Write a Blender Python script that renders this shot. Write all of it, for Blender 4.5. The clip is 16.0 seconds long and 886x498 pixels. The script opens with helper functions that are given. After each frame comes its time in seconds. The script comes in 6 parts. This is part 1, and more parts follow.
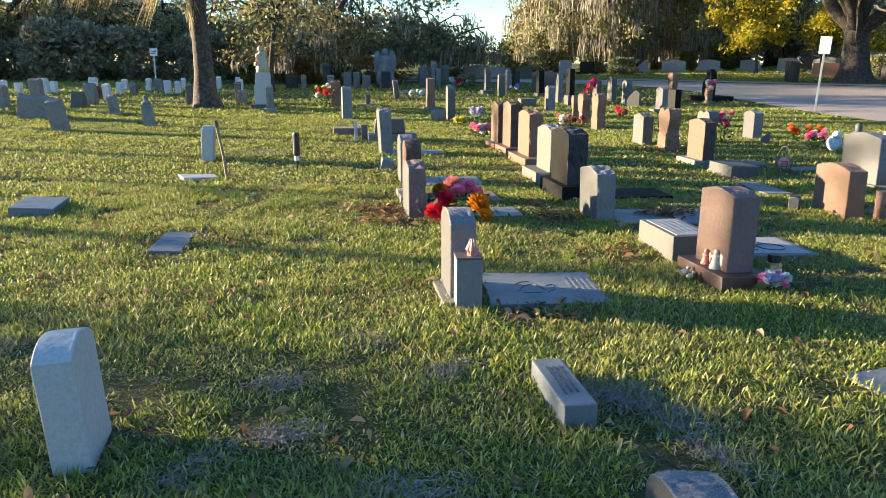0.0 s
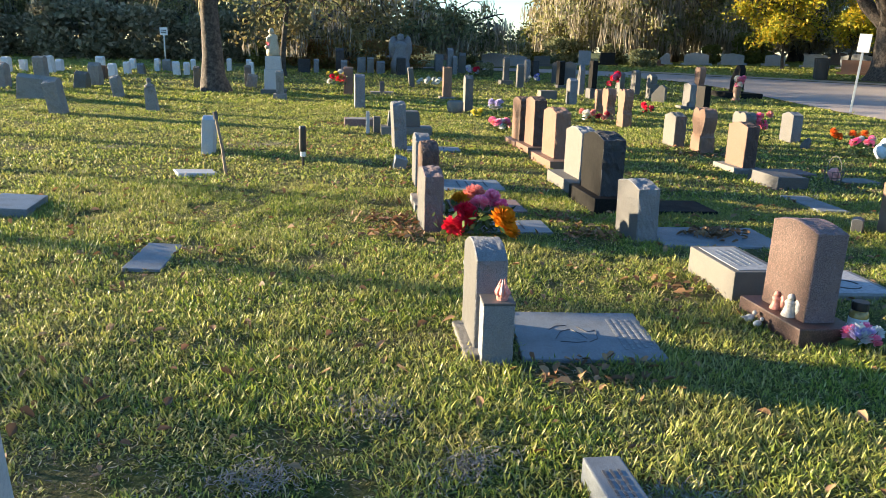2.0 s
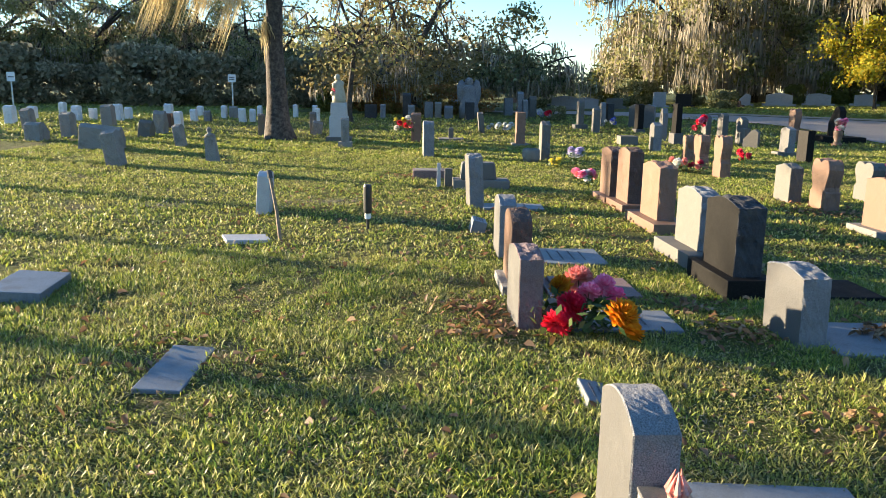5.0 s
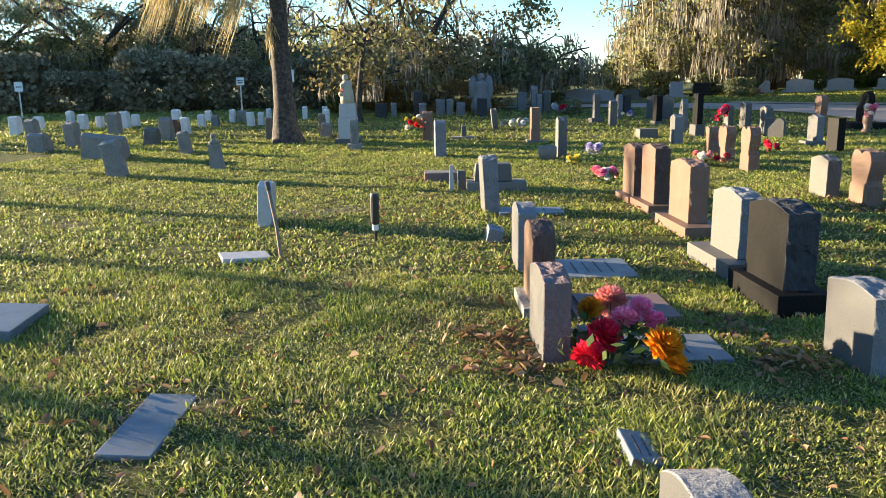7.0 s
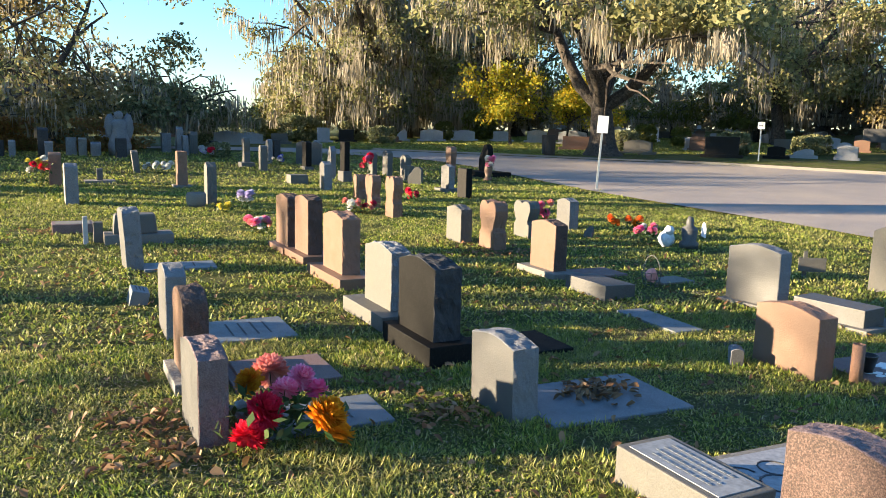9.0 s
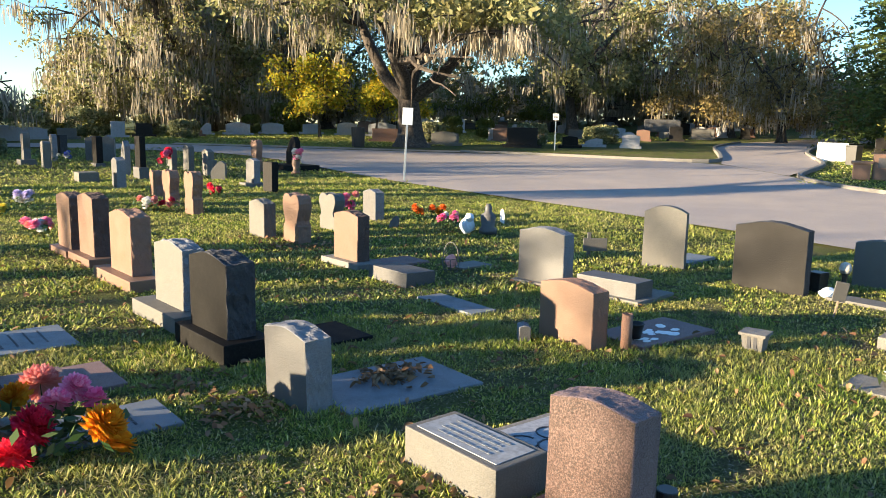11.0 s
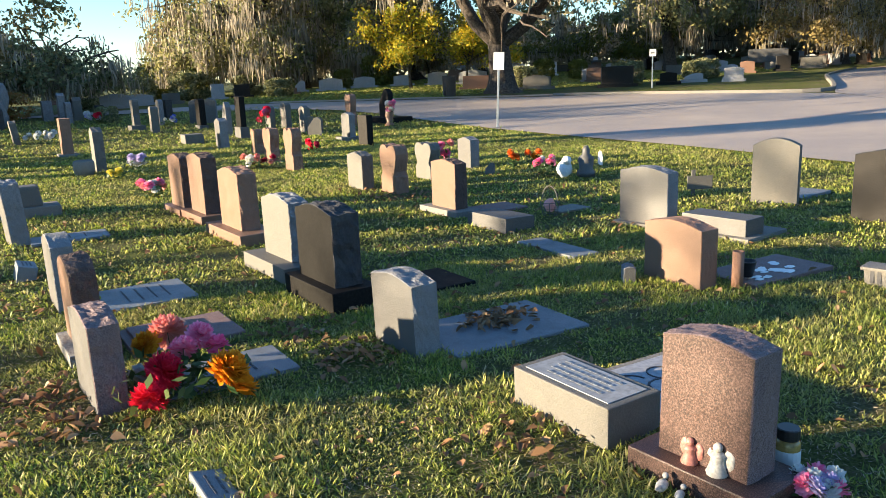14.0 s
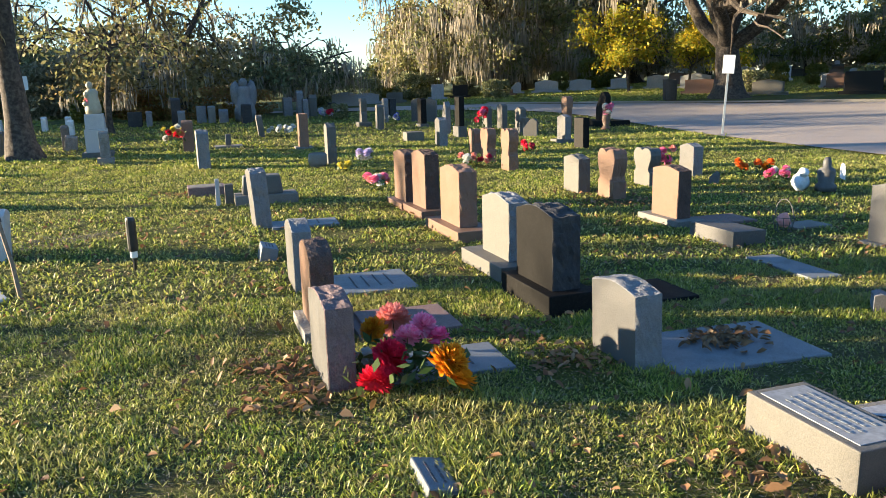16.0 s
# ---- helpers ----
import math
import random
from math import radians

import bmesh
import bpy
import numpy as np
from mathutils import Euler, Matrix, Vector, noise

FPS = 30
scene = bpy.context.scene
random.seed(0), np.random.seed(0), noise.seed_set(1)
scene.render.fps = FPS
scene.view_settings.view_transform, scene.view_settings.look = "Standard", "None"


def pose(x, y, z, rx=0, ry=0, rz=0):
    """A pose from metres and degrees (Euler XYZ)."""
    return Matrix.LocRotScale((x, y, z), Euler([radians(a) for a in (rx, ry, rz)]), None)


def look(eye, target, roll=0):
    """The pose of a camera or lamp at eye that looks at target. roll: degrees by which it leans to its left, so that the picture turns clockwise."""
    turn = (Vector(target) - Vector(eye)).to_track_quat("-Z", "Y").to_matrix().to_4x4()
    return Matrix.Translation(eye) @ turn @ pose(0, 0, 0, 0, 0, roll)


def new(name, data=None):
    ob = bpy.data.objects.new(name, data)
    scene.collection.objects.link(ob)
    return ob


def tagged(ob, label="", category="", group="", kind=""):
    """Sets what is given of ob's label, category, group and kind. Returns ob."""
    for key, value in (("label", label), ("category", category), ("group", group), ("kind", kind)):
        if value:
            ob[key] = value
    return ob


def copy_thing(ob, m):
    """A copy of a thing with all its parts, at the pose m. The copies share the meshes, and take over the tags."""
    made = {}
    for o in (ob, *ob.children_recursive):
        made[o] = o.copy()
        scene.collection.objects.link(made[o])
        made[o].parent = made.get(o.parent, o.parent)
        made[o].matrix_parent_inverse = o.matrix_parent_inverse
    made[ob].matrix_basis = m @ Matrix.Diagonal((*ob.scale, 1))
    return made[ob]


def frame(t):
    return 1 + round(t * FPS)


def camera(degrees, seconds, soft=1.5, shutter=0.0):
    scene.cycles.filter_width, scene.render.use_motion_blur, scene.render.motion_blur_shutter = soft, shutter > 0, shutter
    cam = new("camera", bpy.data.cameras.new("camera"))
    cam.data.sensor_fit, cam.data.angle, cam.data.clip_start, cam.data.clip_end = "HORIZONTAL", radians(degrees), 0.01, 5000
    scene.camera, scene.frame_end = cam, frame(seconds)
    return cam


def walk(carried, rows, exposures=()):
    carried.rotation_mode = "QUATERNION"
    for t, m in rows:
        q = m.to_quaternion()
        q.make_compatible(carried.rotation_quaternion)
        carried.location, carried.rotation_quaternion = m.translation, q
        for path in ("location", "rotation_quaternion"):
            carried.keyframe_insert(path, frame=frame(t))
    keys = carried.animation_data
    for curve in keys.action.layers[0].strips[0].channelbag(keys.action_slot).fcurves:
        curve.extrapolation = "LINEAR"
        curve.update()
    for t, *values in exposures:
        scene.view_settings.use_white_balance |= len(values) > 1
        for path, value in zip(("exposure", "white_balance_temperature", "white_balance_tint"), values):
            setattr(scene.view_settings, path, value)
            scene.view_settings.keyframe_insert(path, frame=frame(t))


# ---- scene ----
cam = camera(59.9, 16.0, 0.5)
PATH = [
    (0, (0.512, -0.725, 1.538), (0.476, 1.218, 1.065), 0.1),
    (0.5, (0.433, -0.501, 1.52), (0.361, 1.434, 1.017), 1.3),
    (1, (0.342, -0.283, 1.587), (0.266, 1.651, 1.083), 1.4),
    (1.5, (0.366, -0.062, 1.575), (0.305, 1.872, 1.069), 1.6),
    (2, (0.411, 0.186, 1.612), (0.351, 2.119, 1.104), 1.6),
    (2.5, (0.393, 0.404, 1.585), (0.315, 2.335, 1.069), 1.4),
    (3, (0.259, 0.673, 1.629), (0.181, 2.605, 1.117), 1.3),
    (3.5, (0.209, 0.892, 1.631), (0.165, 2.828, 1.131), 1.2),
    (3.9, (0.213, 1.146, 1.663), (0.176, 3.094, 1.212), 1.4),
    (4, (0.192, 1.183, 1.671), (0.142, 3.137, 1.248), 1.1),
    (4.5, (0.169, 1.392, 1.667), (-0.054, 3.336, 1.253), 0.3),
    (5, (0.101, 1.638, 1.658), (-0.126, 3.582, 1.249), 0.9),
    (5.2, (0.022, 1.756, 1.666), (-0.206, 3.701, 1.26), 1.0),
    (7.3, (0.05, 2.451, 1.704), (-0.216, 4.387, 1.279), -1.2),
    (7.5, (-0.021, 2.551, 1.764), (-0.163, 4.498, 1.328), 0.5),
    (8, (0.022, 2.608, 1.79), (0.175, 4.568, 1.425), 1.7),
    (8.5, (0.035, 2.571, 1.812), (0.465, 4.496, 1.484), 1.8),
    (9, (0.057, 2.549, 1.815), (0.661, 4.429, 1.503), 1.5),
    (9.5, (0.096, 2.513, 1.815), (0.83, 4.347, 1.503), 1.3),
    (10, (0.137, 2.486, 1.817), (0.946, 4.288, 1.501), 0.8),
    (12.3, (0.265, 2.407, 1.766), (1.524, 3.918, 1.404), 1.5),
    (12.5, (0.265, 2.407, 1.761), (1.527, 3.911, 1.378), 1.3),
    (13, (0.231, 2.42, 1.765), (1.456, 3.939, 1.33), 0.4),
    (13.5, (0.209, 2.44, 1.766), (1.216, 4.108, 1.313), -1.5),
    (14, (0.176, 2.464, 1.772), (0.976, 4.242, 1.324), -2.3),
    (14.5, (0.136, 2.489, 1.77), (0.765, 4.335, 1.327), -2.5),
    (15, (0.1, 2.517, 1.774), (0.567, 4.411, 1.334), -2.3),
    (15.5, (0.079, 2.536, 1.765), (0.442, 4.454, 1.331), -1.9),
    (16, (0.057, 2.544, 1.769), (0.36, 4.474, 1.344), -1.6),
]
EXPO = 2.5
walk(cam, [(t, look(eye, target, roll)) for t, eye, target, roll in PATH], [(0.0, EXPO + 0.04), (5.0, EXPO + 0.02), (9.0, EXPO - 0.03), (16.0, EXPO - 0.03)])

# ---- world and sun ----
SUN_EL, SUN_AZ = 9.0, -75.5
world = bpy.data.worlds.new("world")
scene.world = world
world.use_nodes = True
wt = world.node_tree
sky = wt.nodes.new("ShaderNodeTexSky")
sky.sky_type = "NISHITA"
sky.sun_disc = False
sky.sun_elevation, sky.sun_rotation = radians(SUN_EL), radians(SUN_AZ)
sky.air_density, sky.dust_density, sky.ozone_density = 1.0, 0.0, 4.0
wbg = wt.nodes["Background"]
wt.links.new(sky.outputs[0], wbg.inputs[0])
wbg.inputs[1].default_value = 0.08
sun = new("sun", bpy.data.lights.new("sun", "SUN"))
sun.data.energy, sun.data.angle, sun.data.color = 4.5, radians(0.55), (1.0, 0.80, 0.53)
to_sun = Vector((math.sin(radians(SUN_AZ)), math.cos(radians(SUN_AZ)), math.tan(radians(SUN_EL))))
sun.matrix_world = look(to_sun * 50, (0, 0, 0))

rng = np.random.default_rng(7)
rnd = random.Random(11)


# ---- materials ----
def shader(name):
    m = bpy.data.materials.new(name)
    m.use_nodes = True
    nt = m.node_tree
    return m, nt, nt.nodes["Principled BSDF"]


def link(nt, a, b):
    nt.links.new(a, b)


def noise_tex(nt, vec, scale, detail=4.0, rough=0.6):
    n = nt.nodes.new("ShaderNodeTexNoise")
    n.inputs["Scale"].default_value, n.inputs["Detail"].default_value, n.inputs["Roughness"].default_value = scale, detail, rough
    link(nt, vec, n.inputs["Vector"])
    return n.outputs["Fac"]


def ramp(nt, fac, stops):
    r = nt.nodes.new("ShaderNodeValToRGB")
    els = r.color_ramp.elements
    els[0].position, els[0].color = stops[0][0], (*stops[0][1], 1)
    els[1].position, els[1].color = stops[-1][0], (*stops[-1][1], 1)
    for p, c in stops[1:-1]:
        e = els.new(p)
        e.color = (*c, 1)
    link(nt, fac, r.inputs[0])
    return r.outputs[0]


def mix(nt, fac, a, b, mode="MIX"):
    n = nt.nodes.new("ShaderNodeMix")
    n.data_type, n.blend_type = "RGBA", mode
    for v, s in ((fac, 0), (a, 6), (b, 7)):
        if hasattr(v, "links"):
            link(nt, v, n.inputs[s])
        else:
            n.inputs[s].default_value = v if s == 0 else (*v, 1)
    return n.outputs[2]


def bump(nt, bsdf, height, strength, dist):
    b = nt.nodes.new("ShaderNodeBump")
    b.inputs["Strength"].default_value, b.inputs["Distance"].default_value = strength, dist
    link(nt, height, b.inputs["Height"])
    link(nt, b.outputs[0], bsdf.inputs["Normal"])


def own_coords(nt):
    """Object coordinates, shifted per object so that copies differ."""
    tc, oi, ad = nt.nodes.new("ShaderNodeTexCoord"), nt.nodes.new("ShaderNodeObjectInfo"), nt.nodes.new("ShaderNodeVectorMath")
    ad.operation = "MULTIPLY_ADD"
    ad.inputs[1].default_value = (1, 1, 1)
    sc = nt.nodes.new("ShaderNodeMath")
    sc.operation, sc.inputs[1].default_value = "MULTIPLY", 31.0
    link(nt, oi.outputs["Random"], sc.inputs[0])
    link(nt, tc.outputs["Object"], ad.inputs[0])
    link(nt, sc.outputs[0], ad.inputs[2])
    return ad.outputs[0]


def stone_mat(name, base, dark, speck, rough=0.6, speck_scale=260.0, speck_amt=0.5, stain=(0.10, 0.09, 0.07), stain_amt=0.35, relief=0.15, relief_scale=60.0, gloss=0.5):
    m, nt, b = shader(name)
    b.inputs["Specular IOR Level"].default_value = gloss
    v = own_coords(nt)
    grain = noise_tex(nt, v, speck_scale, 2.0, 0.7)
    col = ramp(nt, grain, [(0.36, dark), (0.5, base), (0.66, speck)])
    col = mix(nt, 1 - speck_amt, col, base)
    big = noise_tex(nt, v, 5.0, 6.0, 0.7)
    st = ramp(nt, big, [(0.50, (0, 0, 0)), (0.78, (1, 1, 1))])
    sv = nt.nodes.new("ShaderNodeMath")
    sv.operation, sv.inputs[1].default_value = "MULTIPLY", stain_amt
    link(nt, st, sv.inputs[0])
    col = mix(nt, sv.outputs[0], col, stain)
    link(nt, col, b.inputs["Base Color"])
    rr = ramp(nt, big, [(0.3, (rough * 0.85,) * 3), (0.7, (min(1, rough * 1.2),) * 3)])
    link(nt, rr, b.inputs["Roughness"])
    bump(nt, b, noise_tex(nt, v, relief_scale, 5.0, 0.65), relief, 0.02)
    return m


def plain_mat(name, colour, rough=0.5, metal=0.0, var=0.25, scale=30.0, through_light=0.0):
    m, nt, b = shader(name)
    v = own_coords(nt)
    n = noise_tex(nt, v, scale, 4.0, 0.6)
    lo = tuple(c * (1 - var) for c in colour)
    hi = tuple(min(1, c * (1 + var)) for c in colour)
    link(nt, ramp(nt, n, [(0.3, lo), (0.7, hi)]), b.inputs["Base Color"])
    b.inputs["Roughness"].default_value, b.inputs["Metallic"].default_value = rough, metal
    return m


def leafy_mat(name, stops, glow=0.35, rough=0.55, patch=0.35, patch_col=(0.2, 0.16, 0.06), patch_scale=0.6, fleck=None):
    """Thin leaves: colour by leaf, with patches; part of the light passes through."""
    m, nt, b = shader(name)
    geo, tc = nt.nodes.new("ShaderNodeNewGeometry"), nt.nodes.new("ShaderNodeTexCoord")
    col = ramp(nt, geo.outputs["Random Per Island"], stops)
    n = noise_tex(nt, geo.outputs["Position"], patch_scale, 4.0, 0.65)
    pf = ramp(nt, n, [(0.42, (0, 0, 0)), (0.68, (patch,) * 3)])
    col = mix(nt, pf, col, patch_col)
    if fleck:
        ff = ramp(nt, noise_tex(nt, geo.outputs["Position"], 6.5, 5.0, 0.7), [(0.46, (0, 0, 0)), (0.70, (fleck[0],) * 3)])
        col = mix(nt, ff, col, fleck[1])
    link(nt, col, b.inputs["Base Color"])
    b.inputs["Roughness"].default_value = rough
    b.inputs["Specular IOR Level"].default_value = 0.25
    tr, ms = nt.nodes.new("ShaderNodeBsdfTranslucent"), nt.nodes.new("ShaderNodeMixShader")
    link(nt, col, tr.inputs[0])
    ms.inputs[0].default_value = glow
    link(nt, b.outputs[0], ms.inputs[1])
    link(nt, tr.outputs[0], ms.inputs[2])
    link(nt, ms.outputs[0], nt.nodes["Material Output"].inputs[0])
    return m


GREY = stone_mat("grey_granite", (0.074, 0.073, 0.073), (0.028, 0.028, 0.029), (0.128, 0.126, 0.124), 0.55, 240, 0.75)
GREY_ROUGH = stone_mat("grey_granite_rough", (0.185, 0.188, 0.198), (0.06, 0.06, 0.066), (0.30, 0.30, 0.305), 0.85, 200, 0.85, stain_amt=0.45, relief=0.7, relief_scale=38)
WHITE = stone_mat("white_marble", (0.428, 0.421, 0.414), (0.321, 0.321, 0.321), (0.485, 0.477, 0.470), 0.55, 60, 0.5, (0.24, 0.25, 0.26), 0.45, 0.12)
PALE = stone_mat("pale_stone", (0.104, 0.099, 0.088), (0.062, 0.06, 0.052), (0.140, 0.134, 0.122), 0.7, 160, 0.6, (0.2, 0.18, 0.15), 0.4, 0.25)
TAN = stone_mat("tan_granite", (0.158, 0.090, 0.058), (0.085, 0.045, 0.029), (0.215, 0.13, 0.088), 0.5, 260, 0.6, (0.22, 0.13, 0.09), 0.3)
TAN_ROUGH = stone_mat("tan_granite_rough", (0.238, 0.129, 0.085), (0.142, 0.069, 0.045), (0.309, 0.188, 0.135), 0.85, 200, 0.7, (0.12, 0.09, 0.07), 0.5, 0.7, 38)
BROWN = stone_mat("brown_granite", (0.143, 0.076, 0.049), (0.077, 0.039, 0.025), (0.202, 0.115, 0.078), 0.5, 240, 0.7)
BROWN_ROUGH = stone_mat("brown_granite_rough", (0.090, 0.053, 0.041), (0.030, 0.019, 0.015), (0.165, 0.105, 0.083), 0.9, 160, 0.8, (0.05, 0.035, 0.03), 0.6, 0.9, 34)
RED = stone_mat("red_granite", (0.062, 0.028, 0.021), (0.02, 0.009, 0.007), (0.155, 0.092, 0.074), 0.5, 150, 1.0, (0.2, 0.1, 0.08), 0.2)
RED_ROUGH = stone_mat("red_granite_rough", (0.17, 0.115, 0.112), (0.06, 0.04, 0.04), (0.26, 0.20, 0.198), 0.8, 170, 0.9, (0.12, 0.08, 0.08), 0.4, 0.6, 40)
BLACK = stone_mat("black_granite", (0.010, 0.0095, 0.009), (0.008, 0.008, 0.008), (0.04, 0.038, 0.035), 0.6, 200, 0.6, (0.03, 0.026, 0.02), 0.1, 0.05, gloss=0.06)
BLACK_ROUGH = stone_mat("black_granite_rough", (0.025, 0.025, 0.028), (0.008, 0.008, 0.01), (0.07, 0.07, 0.075), 0.75, 150, 0.7, (0.16, 0.15, 0.13), 0.35, 0.8, 34)
DARKGREY = stone_mat("dark_grey_granite", (0.019, 0.017, 0.015), (0.008, 0.008, 0.008), (0.033, 0.030, 0.028), 0.6, 230, 0.8, (0.03, 0.026, 0.02), 0.3, gloss=0.15)
WEATHERED = stone_mat("weathered_stone", (0.22, 0.208, 0.19), (0.10, 0.092, 0.082), (0.31, 0.295, 0.27), 0.9, 70, 0.7, (0.08, 0.075, 0.06), 0.75, 0.6, 30)
SLABGREY = stone_mat("slab_grey", (0.138, 0.156, 0.178), (0.080, 0.090, 0.098), (0.21, 0.23, 0.246), 0.5, 220, 0.75, (0.08, 0.08, 0.075), 0.6, 0.1, gloss=0.45)
SLABPINK = stone_mat("slab_pink", (0.192, 0.126, 0.114), (0.108, 0.066, 0.060), (0.276, 0.192, 0.180), 0.68, 220, 0.8, (0.14, 0.10, 0.09), 0.5, 0.1, gloss=0.3)
LIGHTGREY = stone_mat("light_grey_granite", (0.30, 0.305, 0.315), (0.20, 0.20, 0.21), (0.40, 0.40, 0.41), 0.7, 150, 0.6, (0.16, 0.16, 0.15), 0.4)
OLDWHITE = stone_mat("old_white_marble", (0.62, 0.62, 0.62), (0.45, 0.45, 0.45), (0.70, 0.70, 0.70), 0.7, 60, 0.5, (0.28, 0.28, 0.27), 0.6, 0.2)
CONCRETE = stone_mat("concrete", (0.176, 0.163, 0.143), (0.117, 0.111, 0.098), (0.234, 0.221, 0.202), 0.9, 90, 0.6, (0.15, 0.14, 0.12), 0.5, 0.4, 50)
INK = plain_mat("inscription_dark", (0.06, 0.06, 0.065), 0.7)
BARK = stone_mat("bark", (0.055, 0.042, 0.032), (0.02, 0.015, 0.012), (0.10, 0.08, 0.065), 0.95, 9, 0.9, (0.14, 0.13, 0.11), 0.35, 1.0, 9)
WOOD = plain_mat("grey_wood", (0.22, 0.16, 0.11), 0.85, 0, 0.4, 40)
METAL = plain_mat("galvanised_steel", (0.55, 0.55, 0.54), 0.4, 0.7, 0.12, 30)
WHITEP = plain_mat("white_paint", (0.78, 0.78, 0.76), 0.55, 0, 0.06)
BLACKP = plain_mat("black_plastic", (0.02, 0.02, 0.02), 0.4, 0, 0.3)
DARKBIN = plain_mat("dark_bin", (0.07, 0.055, 0.045), 0.8, 0, 0.4)
OAKLEAF = leafy_mat("oak_leaf", [(0.0, (0.12, 0.135, 0.05)), (0.6, (0.24, 0.25, 0.095)), (1.0, (0.40, 0.36, 0.17))], 0.42, patch=0.5, patch_col=(0.22, 0.17, 0.075))
DARKLEAF = leafy_mat("dark_leaf", [(0.0, (0.10, 0.12, 0.06)), (0.6, (0.20, 0.225, 0.11)), (1.0, (0.38, 0.355, 0.19))], 0.42)
YELLOWLEAF = leafy_mat("yellow_leaf", [(0.0, (0.22, 0.26, 0.03)), (0.55, (0.46, 0.40, 0.03)), (1.0, (0.60, 0.38, 0.03))], 0.5, patch=0.5, patch_col=(0.13, 0.18, 0.03), patch_scale=0.9)
LIMELEAF = leafy_mat("lime_leaf", [(0.0, (0.08, 0.10, 0.02)), (1.0, (0.20, 0.20, 0.04))], 0.35)
WOODLEAF = leafy_mat("mossy_wood_leaf", [(0.0, (0.17, 0.15, 0.085)), (0.5, (0.31, 0.265, 0.165)), (1.0, (0.54, 0.46, 0.31))], 0.45, 0.7, 0.5, (0.12, 0.13, 0.06), 0.3)
CONIFER = leafy_mat("conifer_leaf", [(0.0, (0.03, 0.055, 0.015)), (1.0, (0.11, 0.16, 0.035))], 0.3)
HEDGELEAF = leafy_mat("hedge_leaf", [(0.0, (0.22, 0.10, 0.04)), (0.6, (0.42, 0.20, 0.07)), (1.0, (0.28, 0.24, 0.06))], 0.4, patch=0.6, patch_col=(0.05, 0.08, 0.02))
MOSS = leafy_mat("spanish_moss", [(0.0, (0.20, 0.185, 0.15)), (1.0, (0.50, 0.44, 0.35))], 0.45, 0.9)
FALLENMOSS = leafy_mat("fallen_moss", [(0.0, (0.16, 0.14, 0.12)), (1.0, (0.38, 0.34, 0.29))], 0.2, 0.9, 0.0)
GRASS = leafy_mat("grass_blade", [(0.0, (0.06, 0.12, 0.020)), (0.45, (0.225, 0.30, 0.042)), (0.82, (0.42, 0.445, 0.07)), (1.0, (0.64, 0.56, 0.28))], 0.35, 0.5, 0.5, (0.36, 0.31, 0.12), 0.9, (0.5, (0.27, 0.21, 0.13)))
DRYLEAF = leafy_mat("dry_leaf", [(0.0, (0.11, 0.055, 0.028)), (0.6, (0.26, 0.13, 0.065)), (1.0, (0.42, 0.27, 0.15))], 0.25)


# ---- building blocks ----
def np_ground(x, y):
    """The lawn lies level, then rises gently outwards; least towards the west."""
    d = np.hypot(x, y - 3.0) - 18.0
    az = np.degrees(np.arctan2(x, y - 2.0))
    top = np.interp(az, [-9.0, 6.0, 22.0, 36.0], [0.47, 0.72, 1.2, 2.6])
    rise = 0.033 * (np.sqrt(d * d + 16.0) + d) / 2
    return top - np.log1p(np.exp(np.minimum((top - rise) * 14.0, 60.0))) / 14.0


def ground_z(x, y):
    return float(np_ground(x, y))


def np_mesh(name, verts, faces, mat):
    """A mesh from arrays: verts (n, 3), faces (m, k)."""
    me = bpy.data.meshes.new(name)
    verts, faces = np.asarray(verts, np.float32), np.asarray(faces, np.int32)
    me.vertices.add(len(verts))
    me.vertices.foreach_set("co", verts.ravel())
    me.loops.add(faces.size)
    me.loops.foreach_set("vertex_index", faces.ravel())
    me.polygons.add(len(faces))
    me.polygons.foreach_set("loop_start", np.arange(0, faces.size, faces.shape[1], dtype=np.int32))
    me.update(calc_edges=True)
    me.materials.append(mat)
    return me


def part(name, bm, material, parent=None, label="", smooth=False):
    me = bpy.data.meshes.new(name)
    bm.to_mesh(me)
    bm.free()
    for m in material if isinstance(material, (list, tuple)) else [material]:
        me.materials.append(m)
    if smooth:
        me.polygons.foreach_set("use_smooth", [True] * len(me.polygons))
    ob = new(name, me)
    if parent is not None:
        ob.parent = parent
    if label:
        ob["label"] = label
    return ob


def thing(name, label, category, m, group=""):
    e = new(name)
    e.empty_display_size = 0.1
    e.matrix_basis = m
    return tagged(e, label, category, group)


def place(ob, x, y, yaw=0.0, z=None, tilt=(0.0, 0.0), scale=1.0):
    ob.matrix_basis = pose(x, y, ground_z(x, y) if z is None else z, tilt[0], tilt[1], yaw) @ Matrix.Scale(scale, 4)
    return ob


def at(x, y, yaw=0.0, z=None, tilt=(0.0, 0.0), scale=1.0):
    return pose(x, y, ground_z(x, y) if z is None else z, tilt[0], tilt[1], yaw) @ Matrix.Scale(scale, 4)


